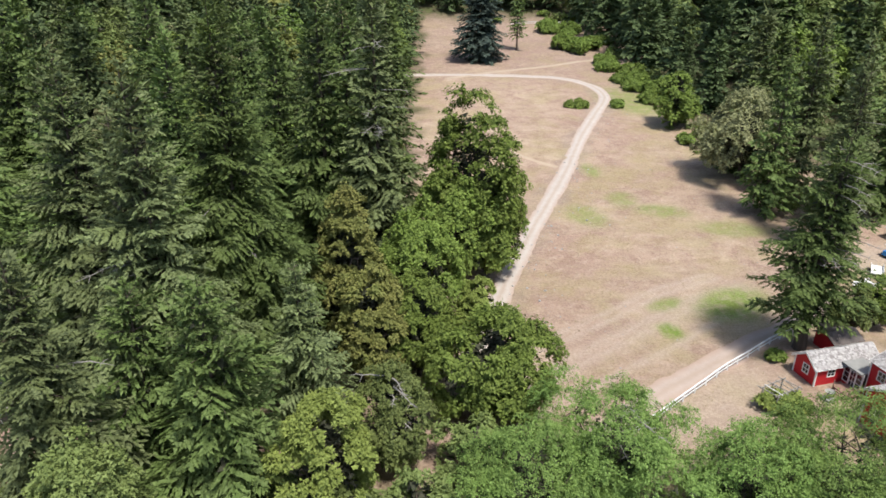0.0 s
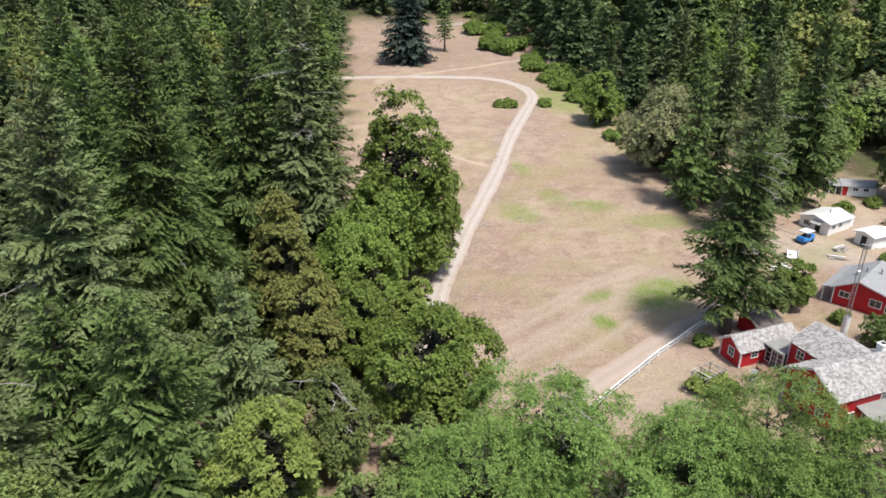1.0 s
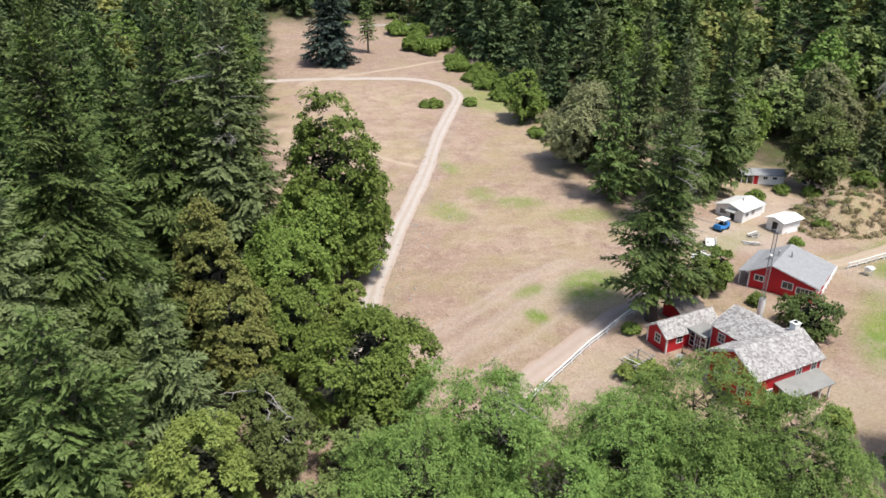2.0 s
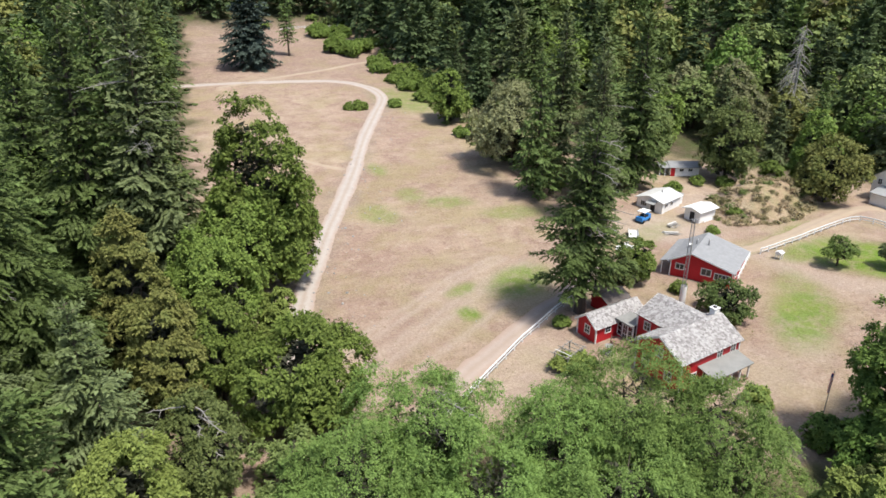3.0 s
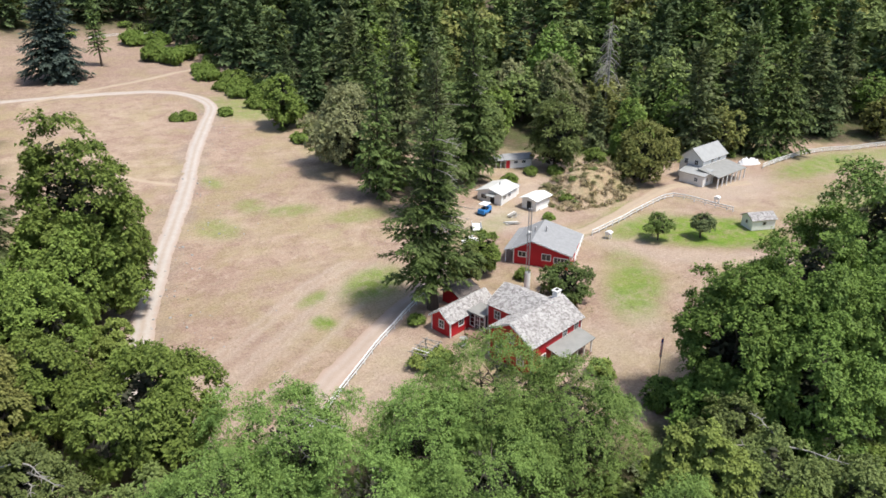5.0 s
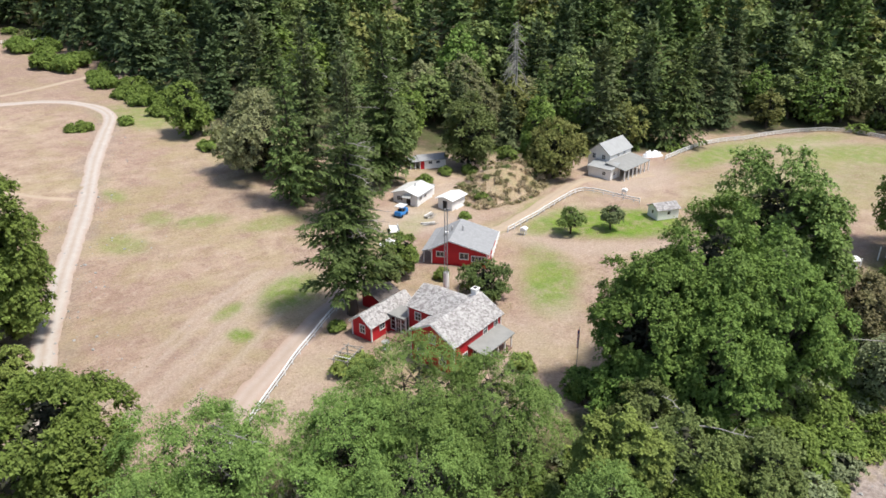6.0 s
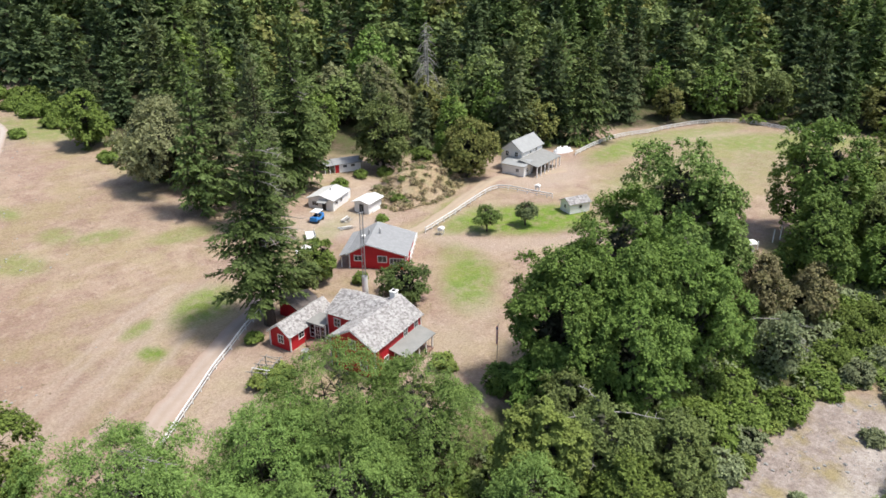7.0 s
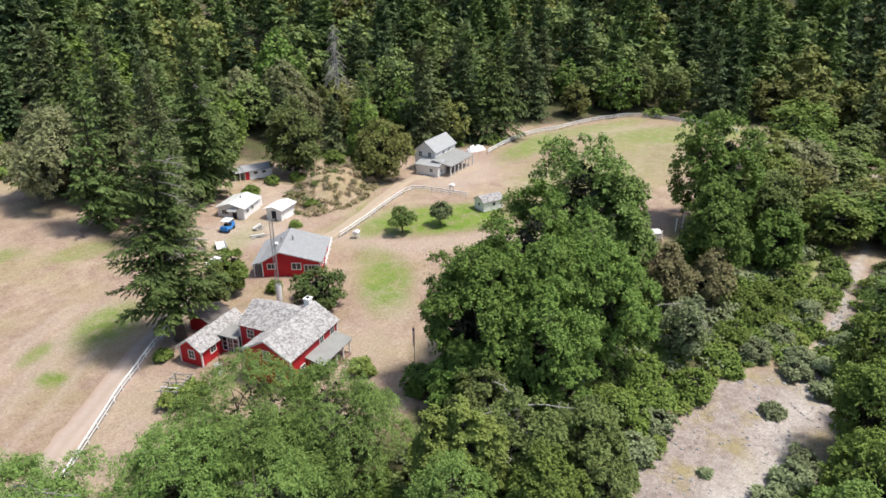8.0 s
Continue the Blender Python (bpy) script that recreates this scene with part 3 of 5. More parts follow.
    for hx, hy, down, hr in H:
        q = np.array((hx * 0.8, hy * 0.8, height - down - 0.45 * (height - down - fork[2])))
        T.append(tube([fork, fork + (q - fork) * (0.55, 0.55, 0.4), q], [w0 * 0.6, w0 * 0.42, w0 * 0.25], 6))
        for j in np.argsort(np.linalg.norm(C - q, axis=1))[:3]:
            T.append(tube([q, (q + C[j]) / 2 + (0, 0, 0.03 * height), C[j]], [w0 * 0.25, w0 * 0.15, 0.02], 4))
    # Dark twig blades added as a core, for shade between the pads.
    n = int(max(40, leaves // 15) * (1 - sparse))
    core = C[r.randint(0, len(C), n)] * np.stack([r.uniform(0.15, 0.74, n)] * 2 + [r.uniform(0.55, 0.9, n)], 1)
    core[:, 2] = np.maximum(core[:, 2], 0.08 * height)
    V = np.concatenate([V, shade_twigs(r, core, min(2.6 * size, 0.2 * radius + 0.3))])
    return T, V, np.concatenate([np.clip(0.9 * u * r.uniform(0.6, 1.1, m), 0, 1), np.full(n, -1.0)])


def plant(name, label, category, material, x, y, height, radius, kind, seed, group="", **shape):
    T, V, outer = conifer(seed, height, radius, **shape) if kind == "conifer" else broadleaf(seed, height, radius, **shape)
    t = thing(name, label, category, pose(x, y, h(x, y) - 0.05), group)
    part("trunk", tubes_mesh("trunk", T), BARK, t)
    part("crown", crown_mesh("crown", V, outer, (material, SHADE_TWIGS)), None, t)
    return t


FIR_LABEL = "tall grey-green Douglas fir"
# x, y, height, radius: firs on the near bank and beside the pasture
for i, (x, y, ht, rad) in enumerate([(-27.4, 60.1, 41.5, 8.6), (-24.0, 74.3, 46.0, 9.5), (-40.0, 71.6, 40.0, 8.5), (-32.5, 65.5, 36.0, 7.5), (-20.3, 50.0, 25.5, 7.6), (-33.0, 46.5, 30.0, 7.5), (-15.0, 62.5, 21.0, 6.0), (-27.5, 52.5, 24.0, 6.5)]):
    plant("fir_tree", FIR_LABEL + " on the near bank", "fir tree", FIR if i % 3 == 1 else FIR_GREY, x, y, ht, rad * 1.34, "conifer", 11 + i, "near firs", gap=0.36, blade=0.40, tiers=int(ht * 0.9), slim=1.35, ragged=0.45)
for i, (x, y, ht, rad) in enumerate([(-10.0, 103.5, 48, 7.5), (-18.5, 104, 46, 7.5), (-9.0, 117, 43, 7.0), (-28, 92, 44, 8.0), (-17, 122, 44, 7.5), (-38, 96, 42, 8.0), (-27, 112, 45, 8.0), (-48, 84, 42, 8), (-51, 66, 36, 8), (-62, 84, 38, 8), (-58, 101, 42, 8), (-46, 112, 44, 8), (-70, 98, 40, 8), (-36, 126, 44, 8), (-72, 116, 42, 8)]):
    plant("fir_tree", FIR_LABEL + " with hanging lichen beside the pasture" if i == 0 else FIR_LABEL + " at the edge of the woods", "fir tree", FIR_GREY if i == 0 else FIR, x, y, ht * (1 if i < 3 else 0.78 + 0.24 * (i * 5 % 7) / 6), rad * 1.3, "conifer", 31 + i, "wood-edge firs", gap=0.62, blade=0.62, tiers=int(ht * 0.75), slim=1.45, ragged=0.45)
plant("fir_tree", "huge old Douglas fir beside the red house and fence", "fir tree", FIR, 47.8, 78.6, 29.5, 9.6, "conifer", 51, low=0.17, full=0.58, ragged=0.95, tiers=24, gap=0.40, blade=0.44, droop=0.10, slim=1.35, girth=1.9)
for i, (x, y, ht, rad) in enumerate([(67, 109.4, 33, 7.0), (85.3, 123.7, 37, 8), (74, 122, 35, 7), (62, 124, 30, 6), (72, 134, 36, 7), (93, 137, 36, 7)]):
    plant("fir_tree", FIR_LABEL + " behind the white sheds", "fir tree", FIR_GREY if i % 2 == 0 else FIR, x, y, ht, rad * 1.1, "conifer", 61 + i, "firs behind the sheds", gap=0.62, blade=0.64, tiers=int(ht * 0.8), slim=1.4, ragged=0.5)
plant("spruce_tree", "dark blue-green spruce standing alone in dry grass", "spruce tree", SPRUCE, 13.6, 250, 33, 10.0, "conifer", 71, low=0.01, full=0.72, gap=0.55, blade=0.8, tiers=30, slim=1.7, ring=6.5)
plant("fir_tree", "slender fir with a bare lower trunk in dry grass", "fir tree", FIR, 28.0, 266, 27, 4.5, "conifer", 72, low=0.2, gap=0.8, blade=0.8, tiers=22, slim=1.3)

# broadleaved trees: x, y, height, radius, leaf material, label
BROAD = [
    ("maple_tree", "tall bright green maple beside the gravel road", MAPLE, 4.4, 103.5, 31.5, 9.4, 15000, 0.62),
    ("maple_tree", "leafy green maple crowding a taller one", MAPLE, 1.6, 99.0, 20, 8.0, 9000, 0.60),
    ("maple_tree", "leafy green maple crowding a taller one", MAPLE, 7.4, 101.5, 17, 6.2, 8000, 0.60),
    ("madrone_tree", "brownish-green madrone with dense clumped foliage", MADRONE, -12.2, 79.1, 24, 5.2, 9000, 0.55),
    ("madrone_tree", "brownish-green madrone with dense clumped foliage", MADRONE, -8.5, 71.0, 17, 4.8, 8000, 0.52),
    ("oak_tree", "dark green leafy oak at the woods' edge", MAPLE, -3.6, 84.5, 18, 6.6, 10000, 0.55),
    ("oak_tree", "dark green leafy oak at the woods' edge", MAPLE, -3.0, 73.0, 15, 5.6, 9000, 0.52),
    ("maple_tree", "broad olive-green maple with large leaves", MAPLE, 5.6, 64.5, 14.4, 8.0, 13000, 0.60),
    ("oak_tree", "olive half-bare oak among green trees", OAK, -5.3, 56.8, 12.6, 4.6, 5500, 0.45),
    ("maple_tree", "yellow-green young maple on the bank", LIME, -10.5, 48.6, 14.4, 5.4, 8000, 0.50),
    ("oak_tree", "tan-green scrubby oak on the near bank", OAK, -28.0, 40.5, 18, 5.8, 8000, 0.50),
    ("maple_tree", "lime-green sapling behind darker trees", LIME, 4.4, 83.9, 8.8, 3.2, 4500, 0.45),
    ("locust_tree", "feathery green locust in front of the fence", LOCUST, 16.2, 52.6, 13.4, 8.4, 15000, 0.46),
    ("locust_tree", "feathery green locust in front of the fence", LOCUST, 8.2, 48.6, 11.6, 7.6, 13000, 0.46),
    ("locust_tree", "feathery green locust near the red house", LOCUST, 28.0, 47.0, 12.2, 7.6, 12500, 0.46),
    ("locust_tree", "large feathery green locust hiding the red house's foot", LOCUST, 36.4, 47.0, 15.2, 9.4, 19000, 0.46),
    ("locust_tree", "feathery green locust near the red house", LOCUST, 40.6, 40.2, 15.4, 7.8, 15000, 0.46),
    ("locust_tree", "feathery green locust on the near bank", LOCUST, 30.0, 38.8, 12.4, 7.8, 13000, 0.46),
    ("locust_tree", "feathery green locust on the near bank", LOCUST, 19.6, 43.4, 10.4, 7.4, 12000, 0.46),
    ("walnut_tree", "bright green walnut with spreading boughs in the meadow", LOCUST, 95.0, 40.5, 27.5, 10.4, 13000, 0.62),
    ("walnut_tree", "bright green walnut with spreading boughs in the meadow", LOCUST, 96.5, 35.5, 22.0, 6.0, 8000, 0.62),
    ("walnut_tree", "massive dark green walnut below the farmyard", WALNUT, 71.5, 37.0, 26.5, 9.2, 15000, 0.56),
    ("walnut_tree", "massive dark green walnut below the farmyard", WALNUT, 63.6, 38.4, 21.5, 7.8, 14000, 0.54),
    ("walnut_tree", "massive dark green walnut below the farmyard", WALNUT, 79.0, 30.8, 22.5, 8.2, 12000, 0.56),
    ("walnut_tree", "massive dark green walnut below the farmyard", WALNUT, 66.5, 31.0, 18.5, 7.0, 10000, 0.54),
    ("oak_tree", "olive-green scrub oak on the river bank", OAK, 52.5, 26.0, 15.5, 5.6, 8500, 0.46),
    ("oak_tree", "olive-green scrub oak on the river bank", OAK, 57.5, 20.4, 15.4, 5.4, 8500, 0.46),
    ("alder_tree", "slender yellow-green young alder on the river bank", LIME, 46.4, 28.8, 15.6, 2.4, 4200, 0.42),
    ("alder_tree", "slender yellow-green young alder on the river bank", LIME, 44.2, 30.6, 14.2, 2.2, 3600, 0.42),
    ("alder_tree", "slender yellow-green young alder on the river bank", LIME, 48.6, 27.2, 14.4, 2.2, 3600, 0.42),
    ("oak_tree", "olive scrub oak below the walnuts", OAK, 56.6, 33.0, 9.5, 4.6, 6500, 0.46),
    ("walnut_tree", "low dark green walnut crowding the massive ones", WALNUT, 58.6, 37.6, 9.5, 4.4, 6000, 0.50),
    ("alder_tree", "green young alder on the river bank", MAPLE, 49.0, 20.5, 15.0, 4.4, 7000, 0.44),
    ("locust_tree", "feathery green locust on the river bank", LOCUST, 42.5, 27.0, 13.5, 5.2, 8000, 0.46),
    ("hawthorn_tree", "brown-green hawthorn beside the white privy", BROWN, 102.6, 29.5, 10.2, 5.6, 6000, 0.52),
    ("hawthorn_tree", "brown drying hawthorn above the riverbed", BROWN, 110.5, 24.0, 10.2, 4.4, 5000, 0.52),
    ("willow_tree", "pale lichen-covered willow with bare limbs", WILLOW, 92.0, 22.2, 11.5, 3.8, 2600, 0.48),
    ("maple_tree", "rounded green maple beside the meadow", WALNUT, 137.0, 33.0, 25, 8.8, 8000, 0.75),
    ("maple_tree", "dark rounded maple beside the meadow", WALNUT, 116.5, 26.5, 17.8, 6.8, 8000, 0.60),
    ("oak_tree", "olive oak along the river", LIME, 165.4, 29.0, 13, 7.0, 5000, 0.8),
    ("maple_tree", "green maple along the riverbed", WALNUT, 134.0, 19.5, 13.0, 5.6, 6000, 0.7),
    ("oak_tree", "olive-brown oak along the riverbed", OAK, 148.0, 24.5, 14, 6.5, 6000, 0.7),
    ("alder_tree", "bright green alder across the riverbed", MAPLE, 103.5, -1.7, 12.7, 6.0, 7500, 0.52),
    ("alder_tree", "bright green alder across the riverbed", MAPLE, 85.5, -2.8, 13.6, 5.8, 7500, 0.50),
    ("alder_tree", "bright green alder across the riverbed", MAPLE, 73.5, -4.4, 11.2, 5.4, 7500, 0.48),
    ("alder_tree", "bright green alder across the riverbed", LOCUST, 118.0, -2.2, 12.0, 5.6, 6000, 0.55),
    ("alder_tree", "bright green alder across the riverbed", MAPLE, 94.0, -5.7, 13.3, 5.4, 6500, 0.50),
    ("alder_tree", "grey-green alder across the riverbed", LOCUST, 64.5, -3.2, 10.8, 5.0, 6500, 0.46),
    ("alder_tree", "green alder across the riverbed", MAPLE, 80.0, -10.2, 12.0, 5.6, 5500, 0.50),
    ("alder_tree", "green alder across the riverbed", LOCUST, 110.5, -9.2, 12.0, 6.0, 5500, 0.55),
    ("alder_tree", "green alder across the riverbed", MAPLE, 126.5, -6.7, 12.9, 6.0, 5500, 0.6),
    ("alder_tree", "green alder across the riverbed", MAPLE, 97.0, -12.7, 12.9, 6.0, 5500, 0.55),
    ("alder_tree", "green alder across the riverbed", OAK, 68.5, -9.7, 12.0, 5.6, 5500, 0.46),
    ("oak_tree", "olive spreading oak at the pasture's edge", PALE_OAK, 64.2, 142.5, 20, 11.0, 13000, 0.66),
    ("oak_tree", "bright green oak at the pasture's edge", MAPLE, 60.6, 177.0, 14.5, 5.8, 5500, 0.80),
    ("oak_tree", "olive oak behind the white sheds", OAK, 109.0, 122.6, 19.5, 8.2, 7000, 0.72),
    ("oak_tree", "dense brownish-green round oak beside the farmhouse", MADRONE, 120.4, 105.2, 14.8, 7.8, 8000, 0.62),
    ("oak_tree", "olive oak behind the white sheds", OAK, 96.0, 135.0, 17.5, 6.0, 5500, 0.75),
    ("oak_tree", "green oak behind the farmhouse", MAPLE, 124.0, 113.5, 18.5, 5.6, 5500, 0.72),
    ("apple_tree", "dark green bushy tree between the red buildings", MAPLE, 61.5, 84.6, 8.0, 3.8, 5000, 0.45),
    ("juniper_tree", "olive bushy tree at the foot of the old fir", OAK, 56.6, 82.6, 7.6, 3.4, 4200, 0.42),
    ("apple_tree", "round grey-green tree behind the red house", FIR, 66.6, 70.0, 6.4, 4.8, 6500, 0.40),
    ("oak_tree", "rust-brown drying oak in the hillside woods", BROWN, 190.0, 130.0, 22, 7.0, 5000, 0.95),
    ("apple_tree", "small green apple tree on the orchard lawn", LOCUST, 97.3, 79.3, 5.6, 3.1, 2200, 0.40),
    ("apple_tree", "small dark green apple tree on the orchard lawn", FIR_GREY, 105.0, 75.8, 5.2, 2.8, 2400, 0.40),
]
for i, (name, label, mat, x, y, ht, rad, leaves, size) in enumerate(BROAD):
    small, near, locust, walnut = ht < 9, math.hypot(x, y) < 90, "locust" in name, "walnut" in name
    tall = max(1.0, ht / (2 * rad))
    plant(name, label, name.replace("_", " "), mat, x, y, ht, rad, "broad", 100 + i,
          leaves=int(leaves * tall * (3.0 if near else 1.6) * (1.35 if locust else 1.0)), size=size * (0.54 if near else 0.68) * (0.72 if locust else 1.0),
          low=(0.34 if "orchard" in label else 0.10) if small else 0.0, heads=5 if small else 8, pads=int((12 if small else 20 if locust else 16) * tall),
          flat=0.95 if locust else 0.55 if walnut else 0.4, pad=0.26 if small else 0.27 if locust else 0.25,
          slim=0.95 if locust else 1.2, sparse=0.6 if "willow" in name else 0.7 if locust else 0.2, hang=0.35 if locust else 0.28)

# shrubs: x, y, height, radius
SHRUBS = [
    (MAPLE, "low green bush in dry pasture", [(38.4, 195.2, 2.4, 3.4), (49.7, 194.5, 2.4, 2.2)]),
    (MAPLE, "green bramble thicket at the pasture's edge", [(61, 218, 4.0, 4.6), (56, 236, 3.6, 4.5), (65, 206, 5.0, 5.0), (62, 228, 4.5, 5), (52, 297, 5, 6), (62, 277, 3.5, 4.5), (44, 300, 5.5, 6), (66, 169, 3.0, 3.4), (70.5, 160, 3, 3.5), (72, 146, 2.5, 3), (59, 212, 3.2, 4.0), (60, 199, 3.0, 3.6), (57.5, 221, 3.2, 4.2), (66.5, 196, 5.0, 4.6), (65, 186, 3.6, 3.6), (57, 245, 4.0, 5.0), (51, 262, 5.5, 5.5), (47, 270, 6.5, 6.0), (56, 268, 5.0, 5.0), (60, 165, 2.2, 2.8), (66, 132, 2.4, 2.8)]),
    (MAPLE, "green shrub on the dry slope", [(112.5, 113.5, 4.0, 3.0), (101.0, 122.0, 2.0, 2.0), (92.5, 119, 2.4, 2.4), (87, 98.5, 1.4, 1.4), (96.5, 104.0, 1.3, 1.6), (106.5, 119.5, 2.6, 2.4)]),
    (LIME, "bright lime-green shrub beside the porch", [(57.0, 52.0, 2.6, 1.8)]),
    (LIME, "sprawling yellow-green vine over a trellis", [(38.7, 65.6, 2.7, 2.4), (41.0, 65.2, 2.6, 2.0)]),
    (LIME, "yellow-green bush at the locusts' edge", [(33.0, 57.0, 2.4, 2.0)]),
    (WALNUT, "dark green bush beside the flagpole", [(58.6, 44.0, 3.6, 2.6), (61.4, 42.4, 3.2, 2.4)]),
    (MAPLE, "green shrub beside the red house", [(43.4, 75.8, 1.6, 1.3), (65.6, 79.5, 2.2, 1.5)]),
    (WILLOW, "grey-green willow scrub on the riverbed", [(70.2, 19.8, 3.2, 2.6), (89.2, 8.4, 1.7, 1.7), (102, 14.0, 3.2, 2.8), (108.5, 12.0, 3.0, 2.4), (112, 3.5, 3.4, 2.4), (70.0, 0.2, 3.2, 2.6), (103, 2.2, 2.6, 2.2), (75.5, 3.4, 3.4, 2.8), (79.6, 2.6, 3.0, 2.6), (71.6, 4.2, 2.8, 2.4), (100.5, 8.0, 2.8, 2.6), (105.0, 8.6, 2.6, 2.4), (104.0, 4.8, 2.6, 2.2), (97.5, 3.6, 2.6, 2.2), (72.0, 11.8, 1.0, 0.9), (62.5, 20.5, 3.2, 2.8), (121, 10.5, 3.0, 2.8), (76.5, 19.2, 3.0, 2.6)]),
    (MAPLE, "tangled green brush on the river bank", [(80, 21, 3.4, 3.4), (87, 18.5, 3.6, 3.4), (96, 17.5, 3.4, 3.6), (74, 24.5, 4, 3.6), (104.5, 18, 3.6, 3.4), (113, 16.5, 3.8, 3.6), (121, 17, 3.4, 3.6), (84, 25, 3.2, 3.4), (127, 13.8, 3.4, 3), (98, 23, 3.4, 3), (64, 25.5, 4, 3.4), (116, 20, 3.4, 3)]),
    (OAK, "scrubby olive brush on the near bank", [(-19, 41.5, 9, 4.5), (-14, 43, 7, 4), (-8, 45, 6.5, 4), (-2.5, 48.5, 6, 4), (3.0, 55.5, 7, 4.2), (-23, 43, 8, 4), (-34, 40, 13, 5), (46, 33, 4, 3.4), (54, 31.5, 4.5, 3.4)]),
]
k = 0
for mat, label, places in SHRUBS:
    for x, y, ht, rad in places:
        k += 1
        plant("shrub", label, "shrub", mat, x, y, ht, rad, "broad", 300 + k, leaves=int(900 + 330 * rad * max(rad, ht * 0.5)), size=0.36 if x < 130 and y < 130 else 0.55, low=0.0, heads=6, pads=9, pad=0.30, sparse=0.75)

# ---- bare, bleached limbs that show in some crowns ----
def bare_limbs(tree, seed, count, low, high, reach, bend=0.5):
    r = np.random.RandomState(seed)
    T = []
    for i in range(count):
        a, z = r.uniform(0, 6.28), r.uniform(low, high)
        if i % 2 == 0:
            a = r.uniform(-2.6, -0.6)
        L = reach * r.uniform(0.6, 1.1)
        o, side = np.array((math.cos(a), math.sin(a), 0)), np.array((-math.sin(a), math.cos(a), 0))
        p = [np.array((0, 0, z)) + o * L * k + side * r.normal(0, 0.10 * bend) * L * k + (0, 0, L * (0.10 * k - 0.28 * bend * k * k)) for k in np.linspace(0.15, 1, 6)]
        T.append(tube(p, [0.09, 0.075, 0.06, 0.05, 0.035, 0.015], 5))
        for j in (2, 3, 4):
            for s in (-1, 1):
                q = p[j] + (o * r.uniform(0.2, 0.5) + side * s * r.uniform(0.4, 0.8)) * L * 0.16 + (0, 0, r.uniform(-0.5, 0.3))
                T.append(tube([p[j], (p[j] + q) / 2 + (0, 0, 0.08), q], [0.04, 0.03, 0.012], 4))
    part("deadwood", tubes_mesh("deadwood", T), DEADWOOD, tree, "bleached bare dead limbs")["kind"] = "stuff"


def by_place(x, y):
    """The tree that stands nearest to a spot."""
    return min((o for o in scene.objects if o.name.split(".")[0].endswith("_tree")), key=lambda o: (o.location.x - x) ** 2 + (o.location.y - y) ** 2)


for x, y, n, low, high, reach in ((-10.0, 103.5, 12, 22, 38, 7.4), (-27.4, 60.1, 4, 14, 28, 7.2), (-24.0, 74.3, 4, 14, 32, 7.6), (47.8, 78.6, 18, 8, 27, 6.6), (92.0, 22.2, 16, 3, 10, 4.4), (15.8, 53.0, 8, 6, 11, 6.0), (-5.3, 56.8, 10, 4, 11, 4.6), (52.5, 26.0, 6, 8, 14, 5.4), (-33.0, 46.5, 4, 8, 20, 6.4), (85.3, 123.7, 6, 16, 32, 6.5), (67, 109.4, 6, 8, 24, 6.6)):
    bare_limbs(by_place(x, y), int(n * 7 + reach * 10), n, low, high, reach)


